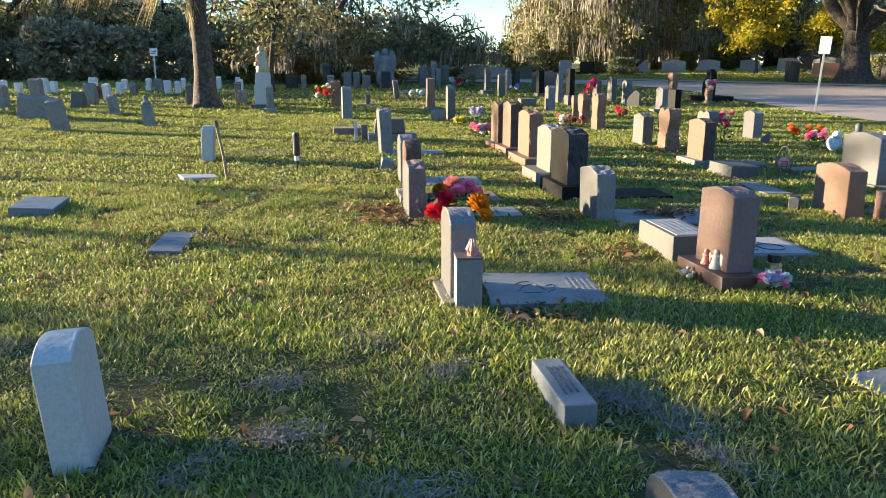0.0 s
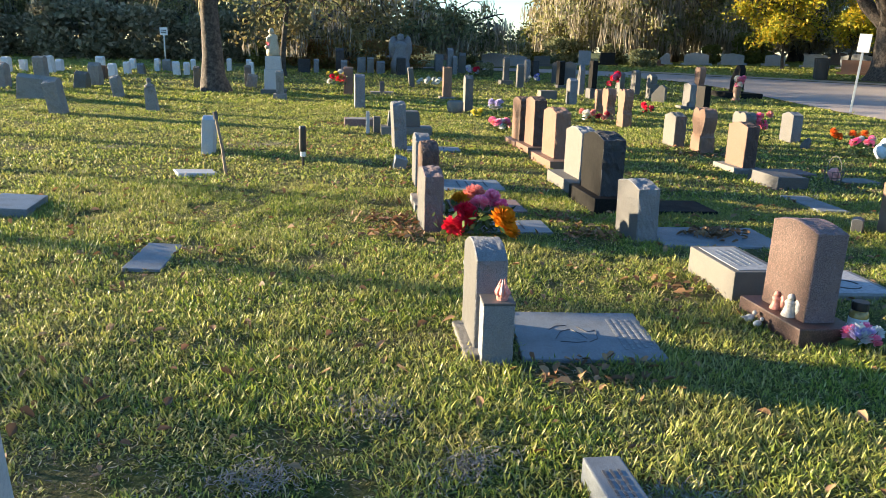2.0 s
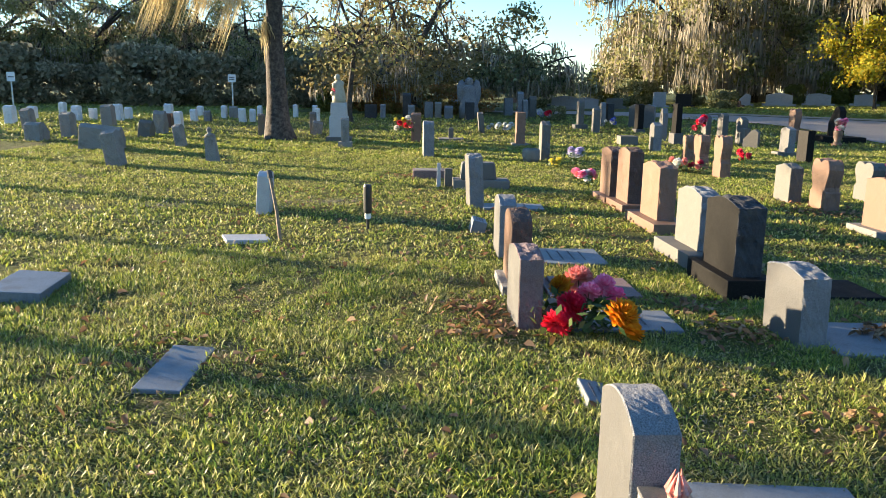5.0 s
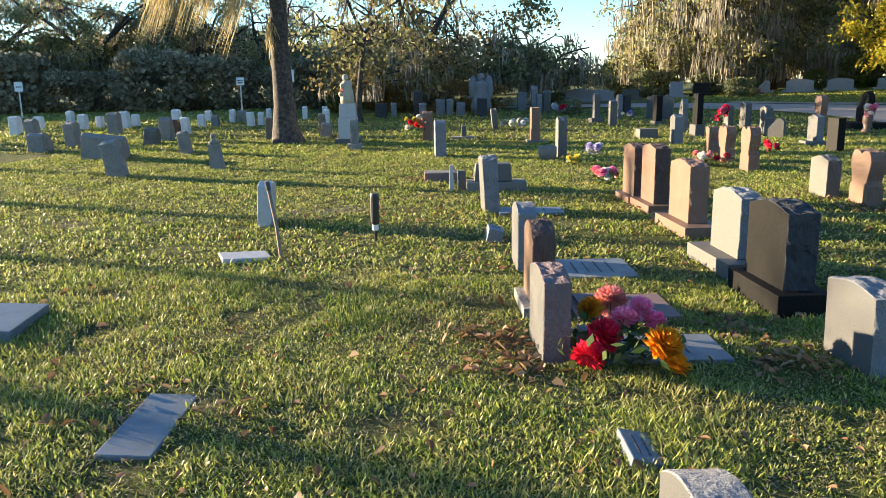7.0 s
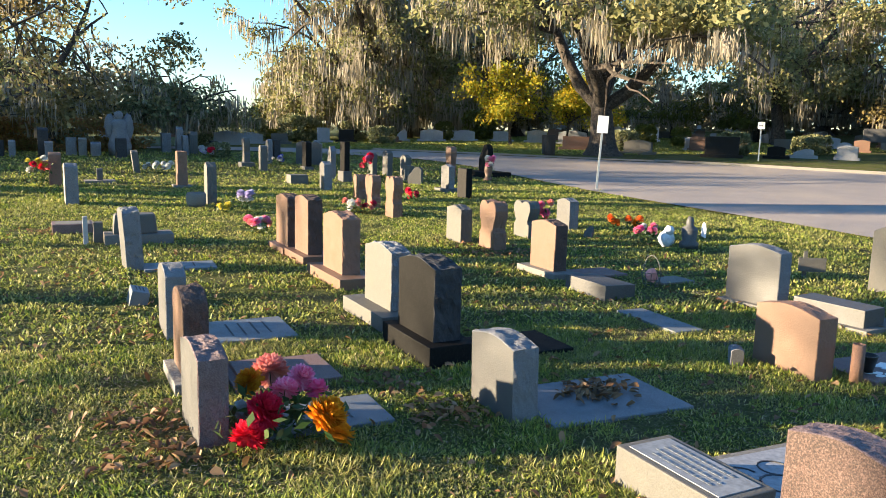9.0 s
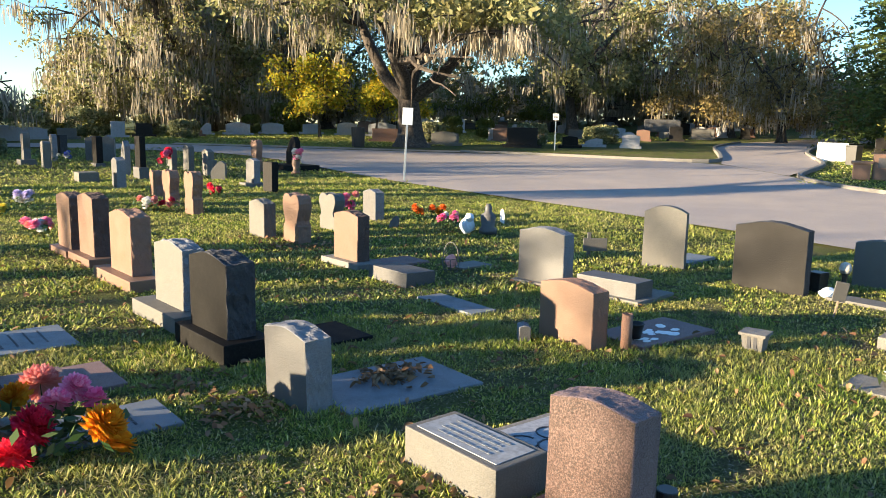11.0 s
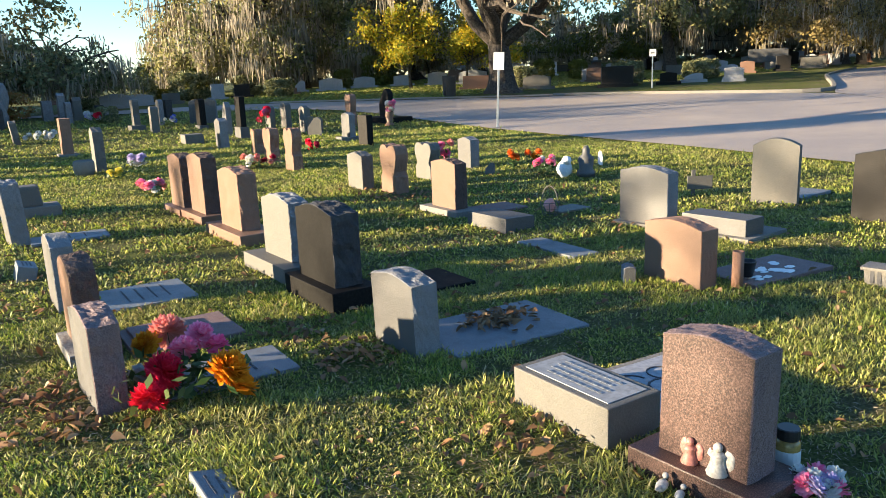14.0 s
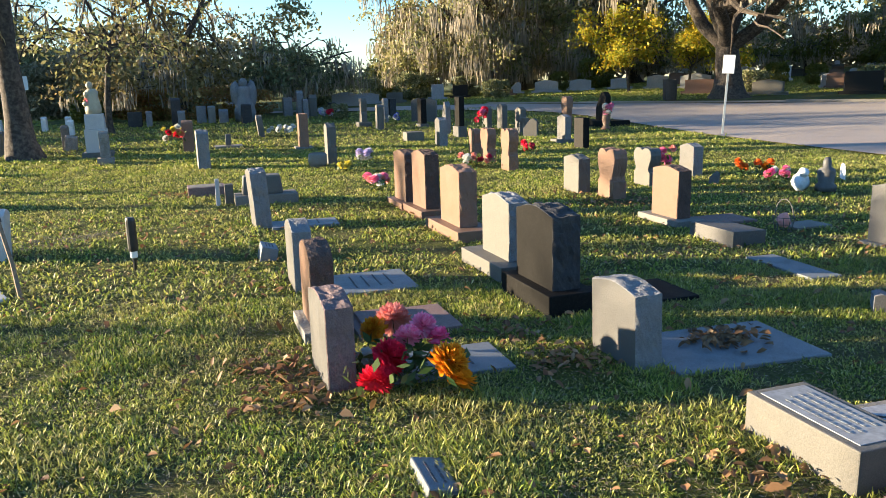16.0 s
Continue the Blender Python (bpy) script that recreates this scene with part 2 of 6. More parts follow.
def box(sx, sy, z0, z1, bevel=0.006, cx=0.0, cy=0.0, taper=1.0, bm=None):
    b = bm or bmesh.new()
    vs = [b.verts.new((cx + i * sx / 2 * (taper if k else 1), cy + j * sy / 2 * (taper if k else 1), (z0, z1)[k])) for k in (0, 1) for j in (-1, 1) for i in (-1, 1)]
    fs = [b.faces.new([vs[i] for i in f]) for f in ((0, 2, 3, 1), (4, 5, 7, 6), (0, 1, 5, 4), (2, 6, 7, 3), (0, 4, 6, 2), (1, 3, 7, 5))]
    if bevel:
        bmesh.ops.bevel(b, geom=list({e for f in fs for e in f.edges}), offset=bevel, segments=2, affect="EDGES", profile=0.6)
    return b


def lathe(profile, seg=16, bm=None, cx=0.0, cy=0.0):
    b = bm or bmesh.new()
    rings = []
    for r, z in profile:
        rings.append([b.verts.new((cx + max(r, 1e-4) * math.cos(2 * math.pi * i / seg), cy + max(r, 1e-4) * math.sin(2 * math.pi * i / seg), z)) for i in range(seg)])
    for a, c in zip(rings, rings[1:]):
        for i in range(seg):
            b.faces.new((a[i], a[(i + 1) % seg], c[(i + 1) % seg], c[i]))
    b.faces.new(rings[0][::-1])
    b.faces.new(rings[-1])
    return b


def tube(pts, radii, seg=7, bm=None):
    b = bm or bmesh.new()
    pts = [Vector(p) for p in pts]
    rings = []
    for i, p in enumerate(pts):
        d = (pts[min(i + 1, len(pts) - 1)] - pts[max(i - 1, 0)]).normalized()
        u = d.orthogonal().normalized() if i == 0 else (u - d * u.dot(d)).normalized()
        w = d.cross(u)
        rings.append([b.verts.new(p + radii[i] * (u * math.cos(2 * math.pi * k / seg) + w * math.sin(2 * math.pi * k / seg))) for k in range(seg)])
    for a, c in zip(rings, rings[1:]):
        for k in range(seg):
            b.faces.new((a[k], a[(k + 1) % seg], c[(k + 1) % seg], c[k]))
    b.faces.new(rings[-1])
    return b


def blob(r, seed, squash=(1, 1, 1), rough=0.2, sub=2, centre=(0, 0, 0), bm=None):
    """A lumpy rounded form."""
    b = bm or bmesh.new()
    made = bmesh.ops.create_icosphere(b, subdivisions=sub, radius=r)["verts"]
    for v in made:
        k = 1 + rough * noise.noise(v.co / r * 1.3 + Vector((seed * 7.1, seed * 3.3, seed)))
        v.co = Vector((v.co.x * squash[0], v.co.y * squash[1], v.co.z * squash[2])) * k + Vector(centre)
    return b


# ---- ground and road ----
FOOT = []


def keep_clear(x, y, sx, sy, yaw):
    FOOT.append((x, y, sx / 2, sy / 2, radians(yaw)))


def axis(lo, hi, fine_lo, fine_hi, fine, coarse):
    a = list(np.arange(fine_lo, fine_hi, fine))
    s, v = fine, fine_lo
    while v > lo:
        s = min(s * 1.25, coarse)
        v -= s
        a.insert(0, v)
    s, v = fine, a[-1]
    while v < hi:
        s = min(s * 1.25, coarse)
        v += s
        a.append(v)
    return np.array(a)


gx, gy = axis(-420, 420, -8, 14, 0.18, 25), axis(-420, 420, -3, 18, 0.18, 25)
GX, GY = np.meshgrid(gx, gy)
GZ = np_ground(GX, GY)
for i in range(GX.shape[0]):
    for j in range(GX.shape[1]):
        x, y = GX[i, j], GY[i, j]
        if -8 < x < 9.5 and -3 < y < 18:
            GZ[i, j] += 0.018 * noise.noise((x * 0.8, y * 0.8, 0)) + 0.009 * noise.noise((x * 2.9, y * 2.9, 3)) - 0.012


def turf_z(x, y):
    """The height of the uneven lawn itself."""
    i = np.clip(np.searchsorted(gx, x) - 1, 0, len(gx) - 2)
    j = np.clip(np.searchsorted(gy, y) - 1, 0, len(gy) - 2)
    u, v = (x - gx[i]) / (gx[i + 1] - gx[i]), (y - gy[j]) / (gy[j + 1] - gy[j])
    return (GZ[j, i] * (1 - u) + GZ[j, i + 1] * u) * (1 - v) + (GZ[j + 1, i] * (1 - u) + GZ[j + 1, i + 1] * u) * v


n_r, n_c = GX.shape
idx = np.arange(n_r * n_c).reshape(n_r, n_c)
gf = np.stack([idx[:-1, :-1], idx[:-1, 1:], idx[1:, 1:], idx[1:, :-1]], -1).reshape(-1, 4)
m, nt, b = shader("turf")
geo = nt.nodes.new("ShaderNodeNewGeometry")
fine = noise_tex(nt, geo.outputs["Position"], 38.0, 5.0, 0.75)
mid = noise_tex(nt, geo.outputs["Position"], 1.1, 6.0, 0.7)
col = ramp(nt, fine, [(0.30, (0.03, 0.034, 0.010)), (0.5, (0.085, 0.11, 0.022)), (0.72, (0.20, 0.20, 0.07))])
soil = ramp(nt, fine, [(0.3, (0.06, 0.045, 0.03)), (0.7, (0.22, 0.18, 0.11))])
col = mix(nt, ramp(nt, mid, [(0.45, (0.1,) * 3), (0.70, (0.9,) * 3)]), col, soil)
link(nt, col, b.inputs["Base Color"])
b.inputs["Roughness"].default_value = 0.95
b.inputs["Specular IOR Level"].default_value = 0.1
bump(nt, b, fine, 1.0, 0.05)
TURF = m
ground = new("ground", np_mesh("ground", np.stack([GX.ravel(), GY.ravel(), GZ.ravel()], -1), gf, TURF))
ground.data.polygons.foreach_set("use_smooth", [True] * len(ground.data.polygons))
tagged(ground, "green and straw coloured cemetery lawn with bare patches", "lawn", kind="structure")

m, nt, b = shader("worn_asphalt")
geo = nt.nodes.new("ShaderNodeNewGeometry")
fine = noise_tex(nt, geo.outputs["Position"], 60.0, 3.0, 0.8)
mid = noise_tex(nt, geo.outputs["Position"], 0.35, 6.0, 0.7)
col = ramp(nt, fine, [(0.3, (0.22, 0.19, 0.175)), (0.7, (0.36, 0.31, 0.28))])
col = mix(nt, ramp(nt, mid, [(0.42, (0,) * 3), (0.66, (0.55,) * 3)]), col, (0.42, 0.34, 0.27))
link(nt, col, b.inputs["Base Color"])
b.inputs["Roughness"].default_value = 0.85
bump(nt, b, fine, 0.4, 0.02)
ASPHALT = m

NEAR_EDGE = [(11.0, -60), (11.2, -20), (11.4, 0), (11.5, 6.3), (11.6, 10.5), (11.5, 15.0), (11.0, 18.8), (10.5, 22.0), (10.2, 26.0), (10.0, 29.5), (9.4, 32.5), (8.0, 34.6), (4.0, 37.2), (0.0, 38.6), (-3.0, 39.6)]
FAR_EDGE = [(19.0, -60), (19.4, -20), (19.8, 0), (20.1, 9.7), (20.4, 12.4), (20.9, 14.9), (23.0, 18.1), (25.0, 22.4), (24.0, 24.8), (21.0, 29.6), (17.5, 32.4), (13.7, 35.5), (8.0, 39.0), (4.0, 40.4), (0.0, 41.0), (-3.0, 41.4)]
SIDE_L = [(25.0, 22.4), (28.5, 25.2), (33.9, 30.1), (39.0, 32.4), (52, 33.5), (90, 30)]
SIDE_R = [(23.0, 18.1), (28.2, 20.2), (34.0, 25.0), (40.8, 28.6), (52, 29.0), (90, 25)]


def resample(line, step=1.0):
    p = np.array(line, float)
    d = np.concatenate([[0], np.cumsum(np.hypot(*np.diff(p, axis=0).T))])
    t = np.linspace(0, d[-1], max(2, int(d[-1] / step)))
    out = np.stack([np.interp(t, d, p[:, 0]), np.interp(t, d, p[:, 1])], -1)
    for _ in range(3):
        out[1:-1] = (out[:-2] + 2 * out[1:-1] + out[2:]) / 4
    return out


def strip(name, left, right, lift, mat, across=12, n=220):
    L, R = resample(left, 0.5), resample(right, 0.5)
    L = L[np.linspace(0, len(L) - 1, n).astype(int)]
    R = R[np.linspace(0, len(R) - 1, n).astype(int)]
    w = np.linspace(0, 1, across)[None, :, None]
    P = L[:, None] * (1 - w) + R[:, None] * w
    x, y = P[..., 0].ravel(), P[..., 1].ravel()
    k = np.arange(n * across).reshape(n, across)
    f = np.stack([k[:-1, :-1], k[:-1, 1:], k[1:, 1:], k[1:, :-1]], -1).reshape(-1, 4)
    return new(name, np_mesh(name, np.stack([x, y, np_ground(x, y) + lift], -1), f, mat))


tagged(strip("road", NEAR_EDGE, FAR_EDGE, 0.035, ASPHALT), "sunlit worn pale asphalt cemetery road", "road", kind="structure")
tagged(strip("side_road", SIDE_L, SIDE_R, 0.041, ASPHALT), "pale asphalt side road curving off between lawns", "road", kind="structure")
SAND = stone_mat("sandy_edge", (0.320, 0.256, 0.184), (0.208, 0.160, 0.112), (0.400, 0.336, 0.256), 0.95, 40, 0.7, (0.16, 0.14, 0.08), 0.5, 0.4, 30)
FEDGE = [(20.9, 29.9), (17.5, 32.6), (13.7, 35.7), (8.0, 39.2)]
tagged(strip("road_shoulder", FEDGE, [(x + 0.5, y + 1.0) for x, y in FEDGE], 0.048, SAND, 5, 60), "sandy bare strip along the road", "road edge", kind="structure")


def kerb(name, line, label):
    P = resample(line, 0.8)
    b = bmesh.new()
    prev = None
    for i, (x, y) in enumerate(P):
        d = P[min(i + 1, len(P) - 1)] - P[max(i - 1, 0)]
        nx, ny = -d[1] / np.hypot(*d), d[0] / np.hypot(*d)
        z = ground_z(x, y)
        ring = [b.verts.new((x + nx * o, y + ny * o, z + h)) for o, h in ((-0.09, -0.05), (-0.08, 0.11), (-0.05, 0.13), (0.08, 0.13), (0.10, -0.05))]
        if prev:
            for k in range(4):
                b.faces.new((prev[k], prev[k + 1], ring[k + 1], ring[k]))
        prev = ring
    return tagged(part(name, b, CONCRETE), label, "kerb", kind="structure")


kerb("kerb_east", [(19.8, 0), (20.1, 9.7), (20.4, 12.4), (20.9, 14.9), (22.6, 17.7), (24.5, 18.5), (28.2, 20.1), (34, 24.9), (40.8, 28.5)], "pale concrete kerb along the lawn island")
kerb("kerb_north", [(39, 32.5), (33.9, 30.2), (28.5, 25.3), (25.6, 22.9), (24.2, 24.9), (21.2, 29.7), (19.0, 31.8)], "low shaded concrete kerb along the far lawn")


# ---- headstones ----
YAW = 8.0


def outline(style, W, H):
    w, pts = W / 2, []
    us = [1 - 2 * i / 28 for i in range(29)]
    if style == "serp":
        s = H - W * 0.085
        pts = [(w * u, s + (H - s) * (0.62 * (1 - u * u) + 0.38 * (0.5 + 0.5 * math.cos(math.pi * u)))) for u in us]
    elif style == "oval":
        s = H - W * 0.26
        pts = [(w * u, s + (H - s) * math.sqrt(max(0, 1 - u * u))) for u in us]
    elif style == "arch":
        s = H - W * 0.16
        pts = [(w * u, s + (H - s) * (1 - u * u)) for u in us]
    elif style == "round":
        s = H - w
        pts = [(w * math.cos(a), s + w * math.sin(a)) for a in [math.pi * i / 24 for i in range(25)]]
    elif style == "gable":
        pts = [(w, H * 0.9), (0, H), (-w, H * 0.9)]
    elif style == "slope":
        pts = [(w, H * 0.45), (w * 0.4, H * 0.75), (-w * 0.1, H * 0.97), (-w * 0.5, H), (-w, H * 0.85)]
    elif style == "heart":
        right = [(0.78, 0.36), (0.72, 0.44), (0.84, 0.56), (0.98, 0.70), (1.0, 0.80), (0.93, 0.91), (0.75, 0.98), (0.50, 1.0), (0.24, 0.985), (0.0, 0.93)]
        pts = [(w * a, H * c) for a, c in right] + [(-w * a, H * c) for a, c in right[-2::-1]]
        pts = [(w * 0.92, H * 0.34)] + pts + [(-w * 0.92, H * 0.34)]
        return [(-w * 0.92, -0.05), (w * 0.92, -0.05)] + pts
    else:
        pts = [(w, H), (w * 0.5, H), (0, H), (-w * 0.5, H), (-w, H)]
    return [(-w, -0.05), (w, -0.05)] + pts


def tablet(style, W, T, H, seed=0, pitch=0.006, top_wave=0.0):
    """A stone tablet: two dressed faces (slot 0) and a rough edge all round (slot 1)."""
    o = outline(style, W, H)
    pts = []
    for (a, c), (d, e) in zip(o, o[1:] + o[:1]):
        k = max(1, int(math.hypot(d - a, e - c) / 0.055))
        pts += [(a + (d - a) * i / k, c + (e - c) * i / k) for i in range(k)]
    cy, cz, r = 0.0, H * 0.5, random.Random(seed)
    layers = [(-T / 2, 0.005, 0), (-T / 2 + 0.006, 0, 0.2)] + [(-T / 2 + T * f, 0, 1) for f in (0.12, 0.25, 0.38, 0.5, 0.63, 0.76, 0.88)] + [(T / 2 - 0.006, 0, 0.2), (T / 2, 0.005, 0)]
    b = bmesh.new()
    rings = []
    for x, inset, rough in layers:
        ring = []
        for y, z in pts:
            dy, dz = cy - y, cz - z
            ln = math.hypot(dy, dz) or 1
            k = inset + rough * pitch * (1.3 * noise.noise((x * 14 + seed, y * 11, z * 11)) + r.random() * 0.9 - 0.45)
            ring.append(b.verts.new((x + rough * pitch * 0.5 * (r.random() - 0.5), y + dy / ln * k, z + dz / ln * k if z > 0 else z)))
        rings.append(ring)
    n = len(pts)
    for a, c in zip(rings, rings[1:]):
        for i in range(n):
            f = b.faces.new((a[i], c[i], c[(i + 1) % n], a[(i + 1) % n]))
            f.material_index = 1
    b.faces.new(rings[0])
    b.faces.new(rings[-1][::-1])
    bmesh.ops.recalc_face_normals(b, faces=b.faces[:])
    return b


def headstone(x, y, W, T, H, style, mats, label, yaw=YAW, lean=(0.0, 0.0), plinth=None, pitch=0.006, group="headstones in the rows", name="headstone", centred=False):
    """x, y: the front corner nearest the walk, or the middle. plinth: overhang along width, along depth, height, material."""
    c, s = math.cos(radians(yaw)), math.sin(radians(yaw))
    if not centred:
        x, y = x + c * T / 2 - s * W / 2, y + s * T / 2 + c * W / 2
    seed = int(abs(x * 131 + y * 57) * 10)
    m = at(x, y, yaw, None, lean)
    keep_clear(x, y, T + 0.04, W + 0.04, yaw)
    if plinth is None:
        ob = part(name, tablet(style, W, T, H, seed, pitch), mats)
        ob.matrix_basis = m
        return tagged(ob, label, "headstone", group)
    e = thing(name, label, "headstone", m, group)
    ow, od, ph, pm = plinth
    part("plinth", box(T + 2 * od, W + 2 * ow, -0.06, ph, 0.008), pm, e)
    t = part("tablet", tablet(style, W, T, H - ph, seed, pitch), mats, e)
    t.location.z = ph + 0.002
    for v in t.data.vertices:
        v.co.z = max(v.co.z, 0.0)
    keep_clear(x, y, T + 2 * od + 0.03, W + 2 * ow + 0.03, yaw)
    return e


G, W_, P, TN, BR, RD, BK, DG, WE = (GREY, GREY_ROUGH), (WHITE, WHITE), (PALE, PALE), (TAN, TAN_ROUGH), (BROWN, BROWN_ROUGH), (RED, RED_ROUGH), (BLACK, BLACK_ROUGH), (DARKGREY, BLACK_ROUGH), (WEATHERED, WEATHERED)
PINKISH = (GREY, RED_ROUGH)
LG, OW = (LIGHTGREY, LIGHTGREY), (OLDWHITE, OLDWHITE)

# rows near the walk
headstone(0.03, 6.82, 0.56, 0.17, 0.55, "serp", PINKISH, "grey granite headstone with rough pinkish edges beside artificial flowers", 10, pitch=0.012)
headstone(-0.06, 7.84, 0.50, 0.17, 0.66, "oval", (BROWN, BROWN_ROUGH), "brown headstone with rounded top and dark rough edges", 9, plinth=(0.06, 0.07, 0.06, WEATHERED), pitch=0.016)
headstone(-0.22, 9.17, 0.50, 0.17, 0.60, "arch", G, "smooth grey headstone with gently arched top", 9, pitch=0.004)
headstone(-0.78, 12.40, 0.46, 0.2, 0.74, "serp", G, "tall grey headstone leaning slightly with a dark rough top", 12, lean=(0, -3), pitch=0.014)
headstone(1.89, 6.75, 0.52, 0.19, 0.51, "serp", G, "short grey granite headstone with rough sides above a ledger slab", 10, lean=(0, -1.5), pitch=0.012)
headstone(1.77, 8.07, 0.66, 0.24, 0.78, "serp", BK, "polished black granite headstone with rough pitched edges on a black plinth", 10, plinth=(0.12, 0.09, 0.15, BLACK), pitch=0.02)
headstone(1.71, 9.20, 0.64, 0.20, 0.72, "serp", (PALE, GREY_ROUGH), "pale grey granite headstone on a pale plinth", 10, plinth=(0.18, 0.16, 0.13, PALE), pitch=0.015)
headstone(1.60, 11.08, 0.66, 0.22, 0.80, "serp", TN, "tan granite headstone with rough edges on a tan plinth", 10, plinth=(0.26, 0.12, 0.11, TAN), pitch=0.014)
headstone(1.42, 12.60, 0.58, 0.2, 0.86, "serp", BR, "brown granite headstone with rough edges on a low plinth", 10, plinth=(0.14, 0.11, 0.09, BROWN), pitch=0.018)
headstone(1.25, 13.45, 0.58, 0.2, 0.80, "serp", BR, "brown granite headstone with rough edges paired beside another", 10, plinth=(0.1, 0.1, 0.07, BROWN), pitch=0.018)
headstone(4.43, 6.98, 0.62, 0.19, 0.52, "serp", TN, "tan granite headstone half in shadow beside a coloured slab", 5, pitch=0.006)
headstone(5.74, 8.90, 0.64, 0.19, 0.66, "serp", G, "grey granite headstone on a low stone footing", 14, plinth=(0.05, 0.06, 0.035, CONCRETE), pitch=0.008)
headstone(8.02, 9.19, 0.55, 0.13, 0.80, "arch", P, "tall pale grey headstone with gently arched top", 30, pitch=0.004)
headstone(7.96, 7.45, 0.82, 0.17, 0.78, "serp", DG, "wide dark grey granite headstone with dark edges", 14, pitch=0.006)
headstone(6.86, 5.30, 0.54, 0.17, 0.63, "serp", G, "grey granite headstone on a pale plinth with dark stained lower edge", 14, plinth=(0.08, 0.08, 0.10, CONCRETE), pitch=0.008)
headstone(9.25, 7.05, 0.56, 0.16, 0.55, "serp", P, "pale headstone behind a grey one with white flowers", 14)
headstone(4.00, 13.93, 0.52, 0.2, 0.58, "gable", P, "pale headstone with low gabled top and dirt along the foot", 8, pitch=0.012)
headstone(4.28, 13.18, 0.50, 0.22, 0.72, "heart", TN, "tan heart-shaped headstone with rough rounded edges", 8, pitch=0.016)
headstone(5.34, 14.30, 0.52, 0.2, 0.60, "heart", P, "pale grey heart-shaped headstone with flowers behind", 8, pitch=0.01)
headstone(4.26, 11.09, 0.55, 0.18, 0.68, "serp", BR, "brown granite headstone with shaded face and rough edge", 9, plinth=(0.16, 0.10, 0.06, CONCRETE), pitch=0.012)
headstone(6.54, 15.2, 0.42, 0.2, 0.56, "gable", G, "light grey headstone with flat gabled top", 8)
headstone(3.72, 17.2, 0.46, 0.2, 0.80, "heart", TN, "tan heart-shaped headstone with sunlit face", 8, pitch=0.018)
headstone(3.60, 18.6, 0.46, 0.2, 0.73, "heart", TN, "tan heart-shaped headstone with rough dark edge", 8, pitch=0.018)
headstone(3.72, 20.6, 0.44, 0.2, 0.58, "heart", TN, "tan heart-shaped headstone with salmon flowers in front", 8, pitch=0.018)
headstone(6.38, 20.5, 0.45, 0.17, 0.74, "flat", (DARKGREY, BLACK), "upright dark polished headstone with a flat top", 10, pitch=0.003)
headstone(6.45, 22.1, 0.45, 0.18, 0.72, "gable", G, "light grey headstone on a pale plinth", 10, plinth=(0.12, 0.14, 0.08, PALE))
headstone(6.2, 23.9, 0.4, 0.2, 0.52, "slope", P, "short pale headstone with a slanted top", 60)
headstone(6.0, 24.5, 0.36, 0.15, 0.50, "flat", P, "low pale upright headstone", 8)
headstone(6.0, 24.9, 0.42, 0.18, 0.79, "gable", P, "light tan grey headstone with gabled top", 10)
headstone(5.85, 26.6, 0.42, 0.18, 0.80, "arch", P, "pale headstone with curved top", 10)
headstone(5.25, 26.1, 0.42, 0.16, 0.76, "arch", P, "pale headstone with curved top", 10)
headstone(7.75, 25.9, 0.42, 0.2, 0.99, "heart", TN, "tall tan headstone with rounded scalloped top", 8, pitch=0.02)
headstone(3.2, 22.6, 0.42, 0.22, 0.75, "gable", G, "grey headstone with dirt on its face beside a low slab", 8)
headstone(4.15, 24.9, 0.46, 0.16, 1.15, "flat", (BLACK, BLACK), "tall black polished headstone on a grey base", 6, plinth=(0.06, 0.05, 0.3, GREY), pitch=0.003)
headstone(3.9, 25.8, 0.4, 0.16, 0.98, "slope", G, "grey headstone with a curved sloping top", 8)
headstone(4.35, 30.6, 0.5, 0.2, 0.86, "gable", G, "light grey double headstone of granite", 70)
headstone(3.9, 31.0, 0.42, 0.2, 0.84, "gable", G, "light grey upright granite headstone", 70)
headstone(3.55, 28.8, 0.44, 0.2, 0.95, "serp", (BLACK, BLACK), "black polished headstone with curved outline", 8, plinth=(0.06, 0.05, 0.1, GREY), pitch=0.004)
headstone(2.05, 28.3, 0.42, 0.2, 0.82, "arch", P, "pale weathered headstone with curved top", 8)
headstone(1.6, 29.8, 0.42, 0.2, 0.98, "heart", P, "pale headstone with scalloped sides on a plinth", 8, plinth=(0.12, 0.12, 0.15, PALE))
headstone(2.5, 31.0, 0.4, 0.16, 0.88, "oval", G, "grey round-topped headstone with blue flowers", 8)
headstone(0.25, 19.75, 0.42, 0.2, 0.90, "gable", P, "tall pale headstone with gabled top beside a planter", 8, pitch=0.012)
headstone(-0.42, 23.3, 0.42, 0.24, 0.92, "flat", (BROWN, TAN_ROUGH), "brown stone pillar headstone on a plinth", 8, plinth=(0.1, 0.1, 0.06, CONCRETE))
headstone(-1.75, 27.4, 0.42, 0.18, 0.67, "arch", P, "pale leaning headstone with white flowers", 8, lean=(0, -6))
headstone(-2.52, 19.8, 0.46, 0.25, 0.84, "arch", (WEATHERED, GREY_ROUGH), "dark grey weathered headstone with rounded shoulders", 12, pitch=0.008)
headstone(-3.45, 23.7, 0.42, 0.28, 0.82, "arch", (TAN, TAN_ROUGH), "pinkish stone headstone wreathed with flowers", 8)
headstone(-2.45, 24.5, 0.2, 0.14, 0.37, "arch", P, "small white headstone on a flat base", 8, plinth=(0.2, 0.3, 0.06, CONCRETE))
headstone(9.15, 26.3, 0.55, 0.2, 1.05, "slope", (BLACK, BLACK), "tall black polished headstone with curved outline on a long dark base", 12, plinth=(0.5, 0.4, 0.16, BLACK), pitch=0.004)

